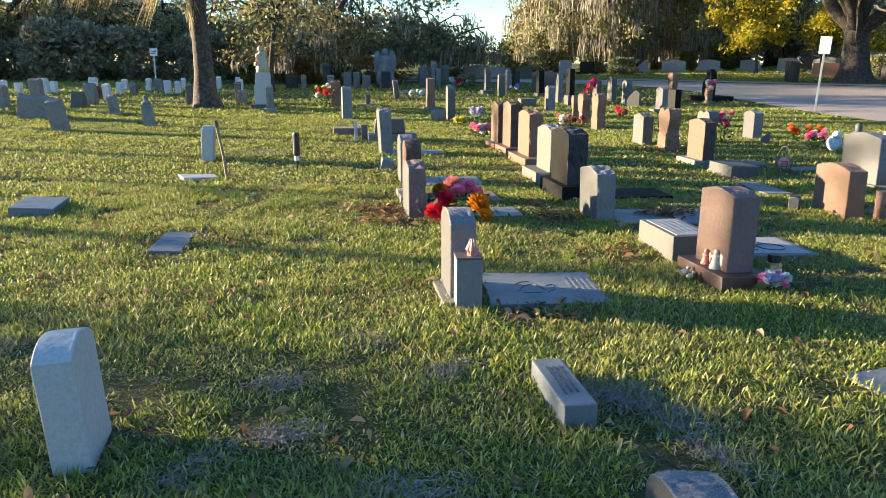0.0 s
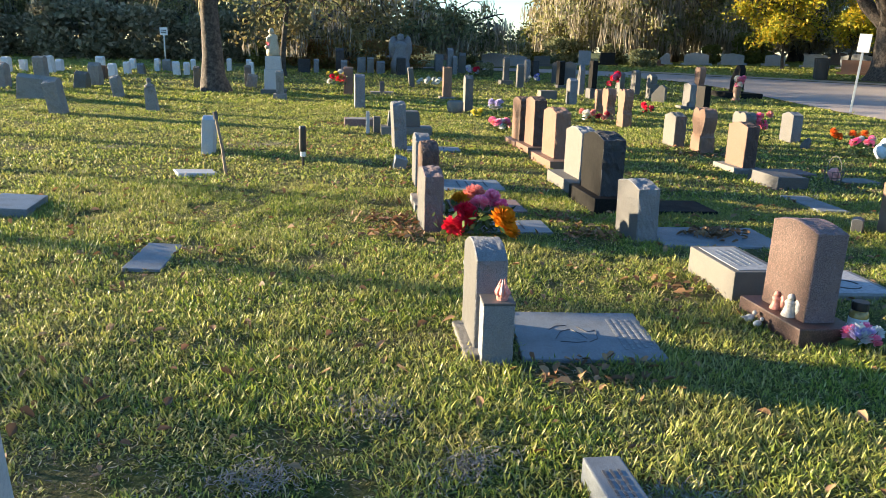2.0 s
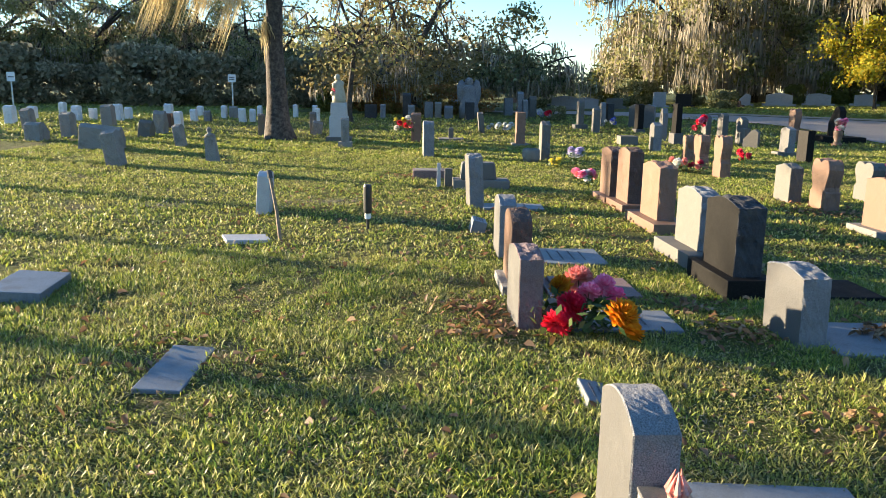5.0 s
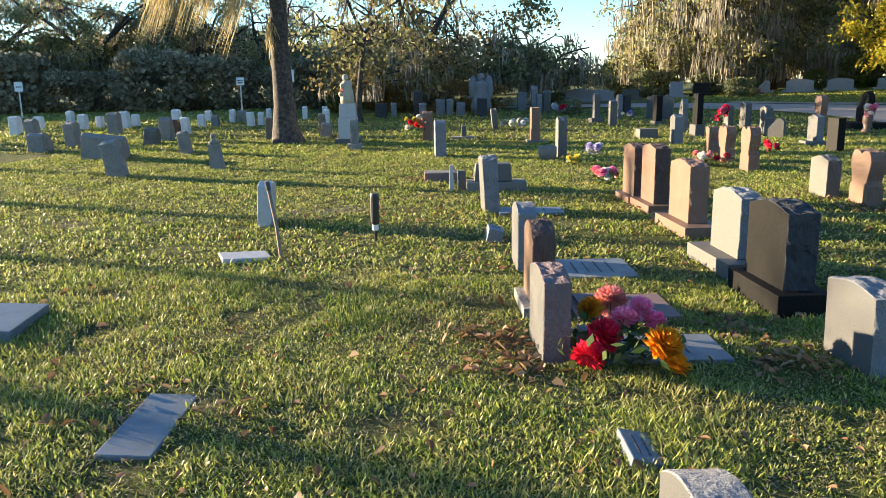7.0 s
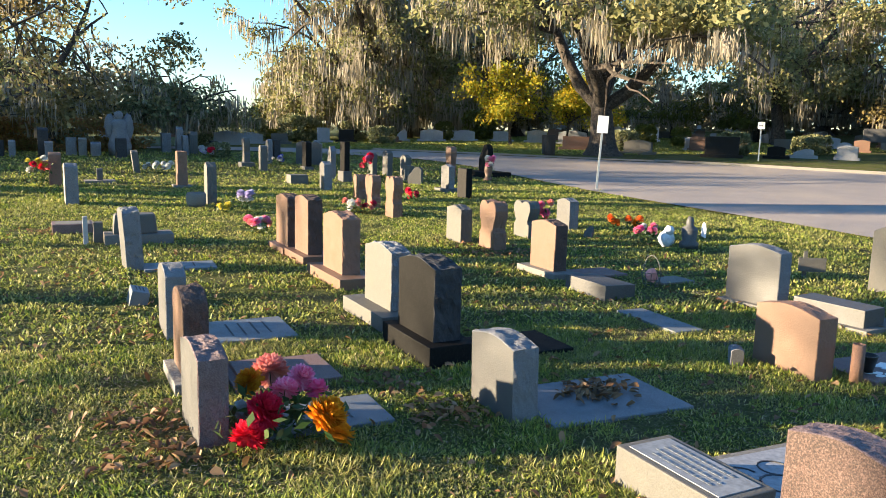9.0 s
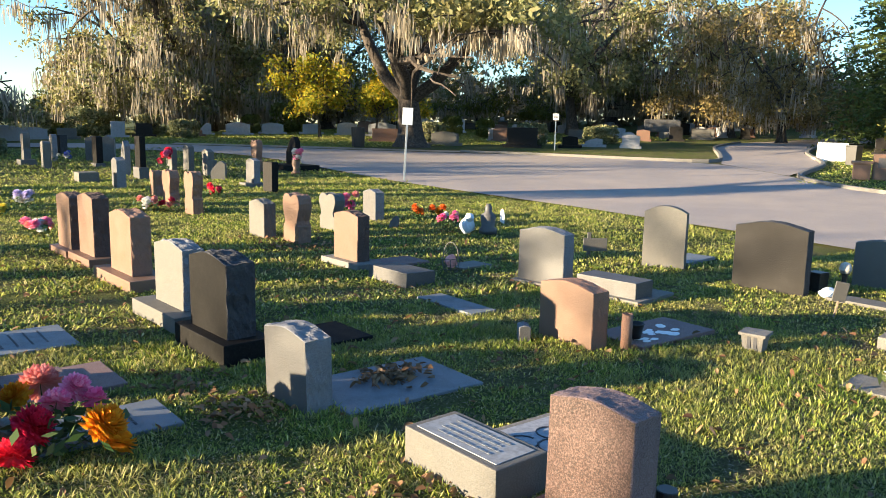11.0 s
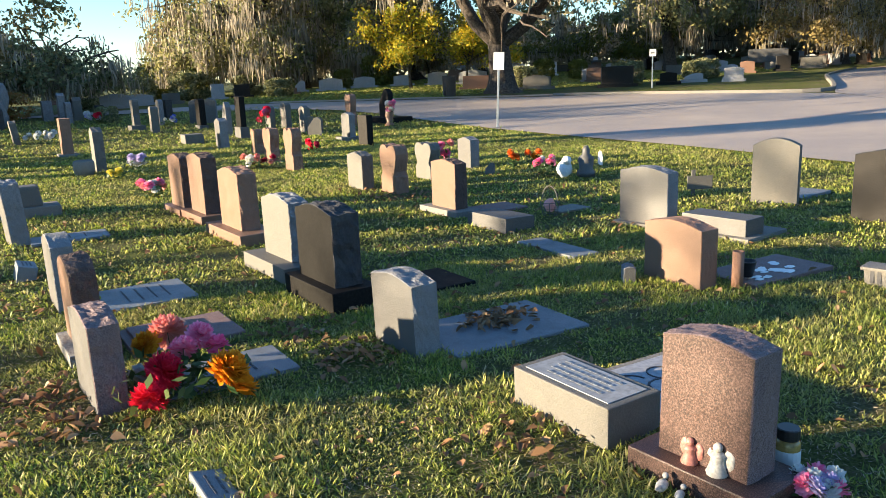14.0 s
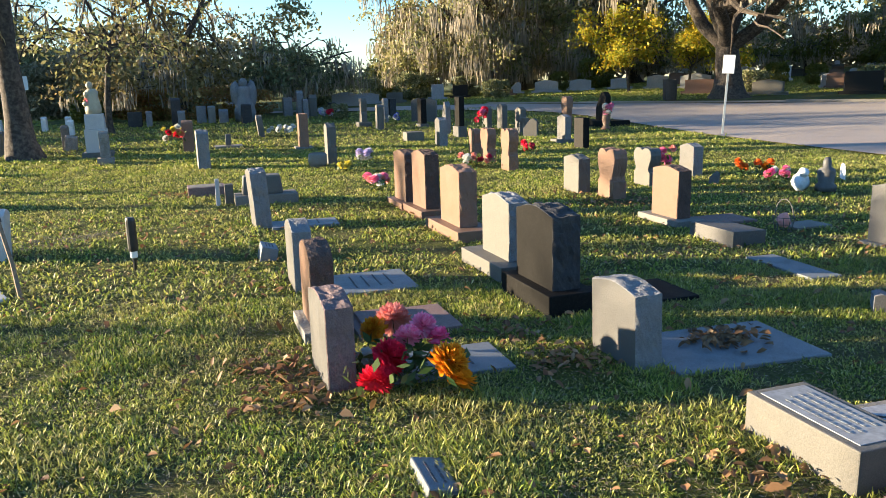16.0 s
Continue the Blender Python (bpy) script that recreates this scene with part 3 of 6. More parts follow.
# the old stones on the left lawn
headstone(-1.03, 1.90, 0.36, 0.145, 0.50, "arch", W_, "white marble headstone with arched top, tilted and stained", 13, lean=(0, -4), pitch=0.002)
headstone(-3.50, 11.24, 0.33, 0.17, 0.54, "arch", W_, "white marble headstone with rounded top leaning in the lawn", 10, lean=(0, 4), pitch=0.003)
OLD = [(-8.35, 16.04, 0.40, 0.28, 0.72, "gable", WE, -9), (-8.98, 20.37, 0.4, 0.2, 0.56, "arch", WE, -9), (-12.88, 21.62, 0.45, 0.28, 0.68, "gable", WE, -3),
       (-14.86, 22.83, 0.42, 0.26, 0.66, "gable", WE, -7), (-13.1, 20.37, 0.6, 0.4, 0.48, "slope", WE, 0), (-10.8, 19.04, 0.5, 0.95, 0.58, "slope", WE, 6),
       (-13.91, 25.43, 0.42, 0.34, 0.68, "arch", WE, -3), (-14.81, 27.71, 0.36, 0.28, 0.58, "arch", OW, -4), (-11.09, 22.42, 0.5, 0.34, 0.48, "slope", P, 8),
       (-11.21, 23.55, 0.5, 0.32, 0.68, "slope", WE, 3), (-11.91, 25.68, 0.34, 0.24, 0.45, "flat", BR, 0), (-14.34, 30.6, 0.36, 0.28, 0.5, "arch", OW, 0),
       (-11.51, 25.62, 0.34, 0.22, 0.54, "arch", OW, -4), (-15.97, 27.05, 0.36, 0.24, 0.52, "arch", OW, 0), (-15.77, 27.8, 0.3, 0.2, 0.4, "flat", OW, 0),
       (-14.87, 28.61, 0.34, 0.2, 0.43, "arch", OW, -2), (-17.59, 27.0, 0.34, 0.24, 0.45, "arch", OW, 0), (-16.74, 24.64, 0.36, 0.26, 0.6, "arch", OW, -2),
       (-12.27, 28.45, 0.34, 0.2, 0.44, "arch", OW, -4), (-13.26, 31.19, 0.34, 0.2, 0.42, "arch", OW, 0), (-11.86, 28.65, 0.34, 0.22, 0.4, "slope", G, 0),
       (-12.08, 30.76, 0.34, 0.18, 0.48, "arch", OW, 0), (-11.81, 30.89, 0.5, 0.3, 0.46, "slope", WE, 0), (-10.65, 28.93, 0.34, 0.22, 0.5, "arch", OW, -3),
       (-10.4, 29.34, 0.34, 0.18, 0.46, "arch", OW, 0), (-11.17, 32.26, 0.34, 0.16, 0.44, "arch", OW, 0), (-8.2, 24.21, 0.36, 0.17, 0.64, "arch", P, 0),
       (-8.1, 24.75, 0.34, 0.14, 0.54, "arch", G, 0), (-9.77, 32.56, 0.34, 0.18, 0.5, "arch", OW, 0), (-6.95, 25.4, 0.36, 0.18, 0.66, "arch", P, 0), (-6.8, 25.0, 0.4, 0.3, 0.42, "slope", WE, 10),
       (-8.2, 30.3, 0.34, 0.17, 0.5, "arch", OW, 0), (-17.9, 22.5, 0.4, 0.28, 0.66, "arch", OW, -4), (-19.0, 26.5, 0.36, 0.24, 0.52, "arch", OW, 0), (-16.2, 21.2, 0.4, 0.26, 0.5, "gable", WE, -8),
       (-20.5, 28.0, 0.34, 0.22, 0.5, "arch", OW, 0), (-9.2, 33.4, 0.34, 0.2, 0.46, "arch", OW, 0), (-18.6, 30.4, 0.34, 0.2, 0.46, "arch", OW, 0)]
WORDS = {id(OW): "weathered white marble headstone", id(WE): "dark weathered old headstone", id(P): "pale old headstone", id(G): "grey old headstone", id(BR): "brown old headstone"}
for x, y, w, t, h, st, mt, ln in OLD:
    lab = WORDS[id(mt)] + {"slope": " with a broken sloping top", "gable": " with a pointed top", "arch": " with a rounded top", "flat": " with a flat top"}[st] + (", leaning" if abs(ln) > 5 else "")
    headstone(x, y, w, t, h, st, mt, lab, 10, lean=(0, ln), pitch=0.012, group="old headstones on the lawn")

# dark stones before the hedge and beyond
for x, y, w, t, h, st, mt in [(-6.97, 33.4, 0.5, 0.5, 0.55, "flat", DG), (-6.27, 33.2, 0.4, 0.22, 0.58, "arch", G), (-5.3, 33.0, 0.5, 0.34, 1.05, "oval", DG), (-5.0, 32.5, 0.4, 0.26, 0.6, "arch", G), (-4.6, 34.4, 0.45, 0.36, 0.66, "flat", G),
                              (-4.15, 34.3, 0.4, 0.28, 0.66, "gable", WE), (-3.7, 34.0, 0.5, 0.35, 0.52, "arch", G), (-2.75, 33.2, 0.45, 0.36, 0.72, "serp", DG), (-1.3, 36.5, 0.45, 0.36, 0.78, "flat", G), (-0.7, 35.3, 0.4, 0.25, 1.1, "gable", G),
                              (-0.2, 35.8, 0.4, 0.3, 0.9, "slope", P), (-0.45, 34.4, 0.4, 0.2, 0.8, "oval", G), (0.6, 34.6, 0.4, 0.25, 0.6, "flat", BK), (3.0, 34.0, 0.4, 0.25, 0.7, "flat", BK)]:
    headstone(x, y, w, t, h, st, mt, {id(DG): "dark granite headstone in the shade", id(G): "grey headstone in the shade", id(WE): "weathered grey headstone in shade", id(P): "pale headstone in the shade", id(BK): "black headstone in the shade"}[id(mt)], 10, group="far headstones")

# monuments across the road
ACROSS = [(1.6, 44.5, 1.4, 0.3, 0.72, "serp", LG), (4.4, 46.0, 0.9, 0.3, 0.55, "flat", P), (2.9, 46.5, 1.3, 0.3, 0.6, "serp", LG), (6.9, 46.5, 0.7, 0.3, 0.85, "flat", LG), (8.3, 47.0, 0.85, 0.3, 0.73, "flat", DG), (10.5, 47.5, 0.45, 0.35, 0.9, "arch", P), (11.0, 46.6, 0.6, 0.3, 0.4, "serp", BR), (12.0, 48.5, 0.6, 0.3, 0.7, "slope", LG),
          (13.8, 48.2, 1.4, 0.3, 0.74, "serp", LG), (16.2, 49.0, 1.3, 0.3, 0.70, "serp", LG), (18.6, 48.6, 1.1, 0.3, 0.66, "gable", LG), (20.3, 47.0, 1.2, 0.3, 0.8, "serp", LG), (22.0, 45.5, 1.7, 0.3, 0.85, "serp", LG), (19.6, 40.3, 1.5, 0.3, 0.72, "flat", BR), (21.9, 40.3, 0.6, 0.4, 0.75, "flat", P),
          (21.3, 36.9, 1.4, 0.3, 0.72, "serp", P), (24.4, 34.4, 1.55, 0.35, 1.0, "flat", DG), (22.9, 42.2, 1.4, 0.35, 1.25, "serp", LG), (26.6, 33.2, 0.8, 0.3, 0.6, "serp", BK), (28.4, 33.4, 0.9, 0.3, 0.45, "slope", LG)]
for x, y, w, t, h, st, mt in ACROSS:
    yw = math.degrees(math.atan2(y - 2.5, x)) + rnd.uniform(-6, 6)
    headstone(x, y, w, t, h, st, mt, {id(LG): "wide grey granite family monument", id(P): "wide pale granite monument", id(BR): "wide brown granite monument", id(DG): "wide dark blue-grey granite monument", id(BK): "low black granite monument"}[id(mt)] + " on a plinth", yw, plinth=(0.2, 0.12, 0.14, mt[0]), group="monuments across the road", name="monument", centred=True)


# ---- trees ----
def leaf_quads(centres, size, ratio, r, flat=0.0):
    """One diamond leaf at each centre, turned at random."""
    n = len(centres)
    a = r.normal(size=(n, 3))
    a[:, 2] *= 1 - flat
    a /= np.linalg.norm(a, axis=1, keepdims=True)
    c = np.cross(a, r.normal(size=(n, 3)))
    c /= np.linalg.norm(c, axis=1, keepdims=True)
    s = size * r.uniform(0.6, 1.3, (n, 1))
    v = np.stack([centres - a * s, centres + c * s * ratio, centres + a * s, centres - c * s * ratio], 1).reshape(-1, 3)
    return v, np.arange(4 * n).reshape(n, 4)


def moss_quads(anchors, per, r, longest=1.6, width=0.03, spread=0.16, drift=(0.0, 0.0)):
    """Hanging strands: narrow tapered ribbons of three lengths, in tufts."""
    n = len(anchors) * per
    top = np.repeat(anchors, per, 0) + r.normal(0, spread, (n, 3)) * (1, 1, 0.3)
    ln = np.repeat(r.uniform(0.3, 1.0, len(anchors)), per) * longest * r.uniform(0.35, 1.0, n)
    ang = r.uniform(0, math.pi, n)
    side = np.stack([np.cos(ang), np.sin(ang), 0 * ang], -1) * (width * r.uniform(0.5, 1.3, (n, 1)))
    rows, p = [], top
    for k, wd in enumerate((0.5, 1.0, 0.75, 0.1)):
        rows += [p - side * wd, p + side * wd]
        p = p + np.stack([r.normal(0, 0.04, n) + drift[0] * ln / 3, r.normal(0, 0.04, n) + drift[1] * ln / 3, -ln / 3], -1)
    v = np.stack(rows, 1).reshape(-1, 3)
    base = np.arange(n)[:, None] * 8
    f = np.concatenate([base + np.array([[0, 1, 3, 2]]) + 2 * k for k in range(3)], 0)
    return v, f


def grow(seed, H, r0, fork, spread, limbs=5, droop=0.25, levels=3, kink=0.22, rise=(0.35, 1.5)):
    """Branches as (points, radii) and the points that bear leaves."""
    r, out, tips = random.Random(seed), [], []

    def branch(p, d, ln, rad, lev):
        pts, radii, n = [p.copy()], [rad], 6
        for i in range(n):
            d = (d + Vector((r.gauss(0, kink), r.gauss(0, kink), r.gauss(0, kink * 0.6) - (droop * 0.12 * lev)))).normalized()
            p = p + d * ln / n
            if p.z < 1.4:
                p.z, d.z = 1.4, abs(d.z) * 0.3
            pts.append(p.copy())
            radii.append(rad * (1 - 0.75 * (i + 1) / n) + 0.01)
        out.append((pts, radii))
        if lev >= levels:
            tips.extend(pts[1:])
            return
        if lev >= levels - 1:
            tips.extend(pts[4:])
        for k in range(r.randint(3, 5) if lev == 1 else r.randint(3, 4)):
            i = r.randint(2, n)
            a = r.uniform(0, 2 * math.pi)
            side = Vector((math.cos(a), math.sin(a), r.uniform(-0.45, 0.55)))
            branch(pts[i], (d * 0.5 + side).normalized(), ln * r.uniform(0.45, 0.7), radii[i] * 0.7, lev + 1)

    p, d, pts, radii = Vector((0, 0, -0.15)), Vector((r.gauss(0, 0.05), r.gauss(0, 0.05), 1)), [], []
    for i in range(9):
        pts.append(p.copy())
        flare = 1 + 0.75 * math.exp(-i * 1.1)
        radii.append(r0 * flare * (1 - 0.3 * i / 8))
        d = (d + Vector((r.gauss(0, 0.05), r.gauss(0, 0.05), 0))).normalized()
        p = p + d * (fork + 0.15) / 8
    out.append((pts, radii))
    for k in range(limbs):
        a = 2 * math.pi * (k + r.uniform(-0.3, 0.3)) / limbs
        up = r.uniform(*rise)
        branch(pts[-1 - (k % 2)], Vector((math.cos(a), math.sin(a), up)).normalized(), spread * r.uniform(0.75, 1.1) * (1 + 0.25 * up), radii[-1] * 0.72, 1)
    top = max(q.z for q in tips)
    k = H / top
    return out, np.array([(q.x, q.y, fork + (q.z - fork) * k if q.z > fork else q.z) for q in tips]), k


def tree(name, label, seed, H, r0, fork, spread, leaf, n_leaf, size, moss=0, limbs=5, droop=0.25, levels=3, clump=0.5, bark=BARK, mossmat=MOSS, longest=1.6, drift=(0.0, 0.0), low=0.0, floor=0.5, rise=(0.35, 1.5)):
    r = np.random.default_rng(seed)
    out, tips, k = grow(seed, H, r0, fork, spread, limbs, droop, levels, rise=rise)
    e = thing(name, label, "tree", Matrix.Identity(4), "trees round the cemetery")
    twigs = bmesh.new()
    big = sorted((radii[0] for _, radii in out), reverse=True)[min(limbs, len(out) - 1)]
    for i, (pts, radii) in enumerate(out):
        way = [(p.x, p.y, fork + (p.z - fork) * k if p.z > fork else p.z) for p in pts]
        if i == 0:
            part("trunk", tube(way, radii, 12), bark, e, smooth=True)
        elif radii[0] >= big:
            part("limb", tube(way, radii, 8), bark, e, smooth=True)
        else:
            tube(way, radii, 5, twigs)
    part("twig_mass", twigs, bark, e)["kind"] = "stuff"
    if low:
        extra = tips[r.integers(0, len(tips), len(tips) // 2)].copy()
        extra[:, 2] = low + (extra[:, 2] - low) * r.uniform(0, 0.5, len(extra))
        tips = np.concatenate([tips, extra])
    cl = tips[r.integers(0, len(tips), max(60, n_leaf // 60))]
    cen = cl[r.integers(0, len(cl), n_leaf)] + r.normal(0, clump, (n_leaf, 3)) * (1, 1, 0.7)
    cen[:, 2] = np.maximum(cen[:, 2], floor + r.uniform(0, 1.2, n_leaf))
    v, f = leaf_quads(cen, size, 0.55, r)
    c = new("crown", np_mesh("crown", v, f, leaf))
    c.parent = e
    c["kind"] = "stuff"
    if moss:
        an = tips[r.integers(0, len(tips), moss)]
        an = an + r.normal(0, 0.25, an.shape)
        v, f = moss_quads(an, 10, r, longest, 0.036, 0.24, drift)
        v[:, 2] = np.maximum(v[:, 2], max(0.6, floor - 1.2))
        mo = new("hanging_moss", np_mesh("hanging_moss", v, f, mossmat))
        mo.parent = e
        mo["label"], mo["kind"] = "grey hanging Spanish moss", "stuff"
    return e


def plant(proto, spots):
    """Sets the prototype at the first spot and copies at the rest: x, y, yaw, scale."""
    x, y, yaw, s = spots[0]
    for x2, y2, yaw2, s2 in spots[1:]:
        copy_thing(proto, at(x2, y2, yaw2, None, (0, 0), s2))
    proto.matrix_basis = at(x, y, yaw, None, (0, 0), s)


plant(tree("live_oak", "tall live oak hung with grey Spanish moss", 3, 14, 0.45, 3.2, 6.5, OAKLEAF, 17000, 0.145, 330, low=3.0, floor=2.2),
      [(20.0, 60, 140, 1.05), (36.5, 44.5, 60, 0.95), (47, 47, 200, 1.1), (-40, 43, 80, 0.75), (-28, 48, 250, 0.74), (-17.5, 51, 10, 0.6), (48, 12, 30, 0.95)])
plant(tree("live_oak", "broad live oak with dense moss in its crown", 8, 13, 0.5, 2.6, 7.0, DARKLEAF, 17000, 0.15, 340, limbs=6, droop=0.4, low=2.6, floor=2.0),
      [(19.5, 65, 0, 1.1), (-34, 45.5, 70, 0.76), (-22.5, 50, 190, 0.72), (53, 58, 30, 1.2), (58, 50, 150, 1.15), (54, 24, 100, 1.1), (50, 3, 240, 0.9), (26, 64, 45, 1.1)])
plant(tree("live_oak", "live oak with brownish autumn leaves and moss", 21, 11, 0.32, 2.8, 4.6, leafy_mat("brown_oak_leaf", [(0.0, (0.13, 0.11, 0.04)), (0.6, (0.26, 0.20, 0.075)), (1.0, (0.40, 0.30, 0.13))], 0.42), 11000, 0.125, 160, low=2.0),
      [(-6.2, 40.5, 0, 0.9), (41.5, 31.5, 100, 0.85), (45, 38, 10, 1.0), (23.0, 57, 30, 0.95)])
plant(tree("small_oak", "round dark small oak with moss skirts", 33, 5.6, 0.14, 1.5, 2.3, DARKLEAF, 7000, 0.11, 130, limbs=6, droop=0.5, clump=0.35, low=1.2, longest=1.2), [(-0.2, 42.5, 0, 1.0), (-11.5, 47.5, 40, 0.9)])
plant(tree("yellow_tree", "small tree in bright yellow and orange autumn leaf", 41, 5.4, 0.1, 1.7, 2.2, YELLOWLEAF, 4600, 0.12, 0, limbs=6, clump=0.32, rise=(0.9, 2.0)), [(17.6, 44.8, 0, 0.9), (20.7, 43.6, 80, 0.8)])
plant(tree("lime_tree", "small tree with yellow-green leaves", 47, 4.6, 0.1, 1.4, 2.0, LIMELEAF, 4200, 0.11, 50, limbs=6, clump=0.35, low=1.4, longest=0.9), [(34.3, 18.4, 0, 0.95), (24.0, 56.5, 40, 1.2), (34, 53, 100, 1.1), (7.0, 56, 20, 0.6), (38, 50, 220, 0.8)])
plant(tree("slender_tree", "slender pale-barked tree with sparse leaves", 52, 8.5, 0.11, 3.2, 2.4, OAKLEAF, 1500, 0.09, 0, limbs=4, clump=0.45), [(-7.0, 30.8, 0, 1.0)])
plant(tree("live_oak", "grey-barked oak trunk draped with pale sunlit moss", 64, 8.0, 0.30, 4.6, 3.2, OAKLEAF, 2600, 0.10, 0, limbs=5, droop=0.0, clump=0.4, floor=4.8), [(-7.19, 23.3, 0, 1.0)])
plant(tree("live_oak", "tall dense live oak curtained with sunlit grey moss", 5, 14.5, 0.42, 2.6, 5.2, OAKLEAF, 22000, 0.13, 900, limbs=7, droop=0.3, clump=0.45, low=1.8, longest=2.0, rise=(0.7, 2.6)), [(9.8, 53, 0, 1.0), (14.6, 57.5, 130, 1.05)])
BIGOAK = tree("live_oak", "massive old live oak with forked dark trunk and moss", 77, 12.5, 0.68, 2.6, 7.0, OAKLEAF, 26000, 0.13, 520, limbs=6, droop=0.2, clump=0.5, longest=1.8, floor=4.8, rise=(0.8, 2.4))
plant(BIGOAK, [(19.0, 36.4, 20, 1.0)])

# pale moss streaming from the near oak
r = np.random.default_rng(5)
an = np.stack([np.linspace(-2.9, -0.5, 15) + r.normal(0, 0.2, 15), r.normal(0, 0.35, 15), 4.8 + r.normal(0, 0.25, 15)], -1)
v, f = moss_quads(an, 60, r, 2.2, 0.010, 0.11, (-0.42, 0.0))
v2, f2 = moss_quads(np.stack([r.normal(-0.25, 0.05, 9), r.normal(-0.2, 0.06, 9), r.uniform(2.9, 4.6, 9)], -1), 20, r, 1.2, 0.016, 0.05)
pm = thing("moss_curtain", "pale golden Spanish moss streaming from an oak limb", "moss", at(-7.19, 23.3))
o = new("moss_tuft", np_mesh("moss_tuft", np.concatenate([v, v2]), np.concatenate([f, f2 + len(v)]), leafy_mat("golden_moss", [(0, (0.36, 0.29, 0.15)), (1, (0.55, 0.46, 0.26))], 0.45, 0.9)))
o.parent = pm
lb = bmesh.new()
tube([(0.1, 0, 4.2), (-1.0, 0.1, 4.7), (-2.2, 0, 4.9), (-3.4, 0.1, 4.8)], [0.13, 0.09, 0.06, 0.03], 7, lb)
part("limb", lb, BARK, pm)


def conifer(seed, H, R):
    r = np.random.default_rng(seed)
    e = thing("conifer", "dense green layered conifer", "tree", Matrix.Identity(4), "trees round the cemetery")
    part("trunk", tube([(0, 0, -0.1), (0, 0, H * 0.5), (0, 0, H)], [0.22, 0.13, 0.02], 8), BARK, e)
    cs = []
    for k in range(30):
        z = 0.8 + (H - 1.0) * k / 30
        rad = R * (1 - (z / H) ** 1.3) + 0.2
        for j in range(13):
            a = 2 * math.pi * j / 13 + k * 0.7 + r.normal(0, 0.1)
            t = np.linspace(0.15, 1, 9)[:, None]
            q = np.stack([math.cos(a) * rad * t[:, 0], math.sin(a) * rad * t[:, 0], z - 0.22 * rad * t[:, 0] ** 1.5 + 0.1], -1)
            cs.append(np.repeat(q, 4, 0) + r.normal(0, 0.13, (36, 3)) * (1, 1, 0.4))
    v, f = leaf_quads(np.concatenate(cs), 0.15, 0.35, r, 0.5)
    c = new("crown", np_mesh("crown", v, f, CONIFER))
    c.parent = e
    return e


plant(conifer(3, 12.5, 3.4), [(39.8, 24.2, 0, 1.0), (43.5, 25.5, 50, 0.95)])


def shrub(name, label, mat, sx, sy, sz, n, seed, size=0.06):
    """A clipped or loose bush: leaves through a lumpy volume, most of them near its skin."""
    r = np.random.default_rng(seed)
    d = r.normal(size=(n, 3))
    d /= np.linalg.norm(d, axis=1, keepdims=True)
    q = np.sign(d) * np.abs(d) ** 0.6
    q *= (r.uniform(0.55, 1.0, (n, 1)) ** 0.5) * (1 + 0.12 * np.sin(7 * d[:, :1] + seed) * np.cos(6 * d[:, 1:2]))
    cen = q * (sx / 2, sy / 2, sz / 2) + (0, 0, sz / 2)
    v, f = leaf_quads(cen, size, 0.6, r)
    o = new(name, np_mesh(name, v, f, mat))
    return tagged(o, label, "shrub", "shrubs")


place(shrub("hedge", "long reddish-brown clipped hedge", HEDGELEAF, 6.6, 1.4, 1.35, 14000, 1), -5.2, 37.2, -8)
place(shrub("hedge", "green end of a clipped hedge", LIMELEAF, 1.8, 1.4, 1.25, 4000, 2), -9.3, 37.6, -8)
SH = shrub("shrub", "rounded dark green shrub among the graves", DARKLEAF, 1.5, 1.5, 1.1, 2400, 3, 0.072)
SL = shrub("shrub", "bright green bushy shrub", LIMELEAF, 1.1, 1.0, 1.2, 1900, 4, 0.07)
plant(SH, [(22.0, 39.5, 0, 1.0), (25.9, 35.5, 40, 1.1), (8.9, 48.5, 80, 1.1), (10.0, 45.0, 30, 0.9), (30.0, 35.0, 90, 0.9), (31.2, 35.6, 10, 0.95), (0.2, 46, 50, 1.1), (6.0, 50, 20, 1.5), (0.9, 33.8, 0, 0.55), (3.0, 50, 20, 1.3), (-6.5, 47, 0, 1.5)])
plant(shrub("undergrowth", "tangled grey-brown undergrowth hung with moss", WOODLEAF, 1.5, 1.4, 1.1, 3000, 6, 0.06), [(-42 + 2.6 * k, 40.0 + 0.45 * k + 1.2 * math.sin(k * 2.1), 37 * k, 2.5 + 0.6 * math.sin(k * 1.7)) for k in range(14)])
plant(SL, [(15.2, 50.0, 0, 1.0), (17.5, 50.6, 60, 1.6), (18.6, 51.5, 10, 1.3), (11.9, 51.5, 30, 1.3), (6.6, 52, 90, 1.6), (4.5, 54, 10, 2.0), (26.5, 44.5, 20, 1.1), (28.0, 43, 20, 1.0)])

# the far wood that closes the view
r = np.random.default_rng(99)
cs = []
for k in range(200):
    a = radians(-58 + 238 * k / 200) + r.normal(0, 0.01)
    d = 80 + r.uniform(-6, 10) if a > -0.2 else 60 + r.uniform(-4, 8)
    h = r.uniform(0.3, 1.2) if -0.09 < a < 0.12 else r.uniform(2.0, 5.0) if a < -0.2 else r.uniform(3.0, 7.5)
    c0 = np.array([math.sin(a) * d, 3 + math.cos(a) * d, 0])
    q = r.normal(size=(330, 3))
    q /= np.linalg.norm(q, axis=1, keepdims=True)
    cs.append(c0 + q * r.uniform(0.5, 1, (330, 1)) * (3.4, 3.4, h / 2) + (0, 0, 1.5 + h / 2))
v, f = leaf_quads(np.concatenate(cs), 0.42, 0.6, r)
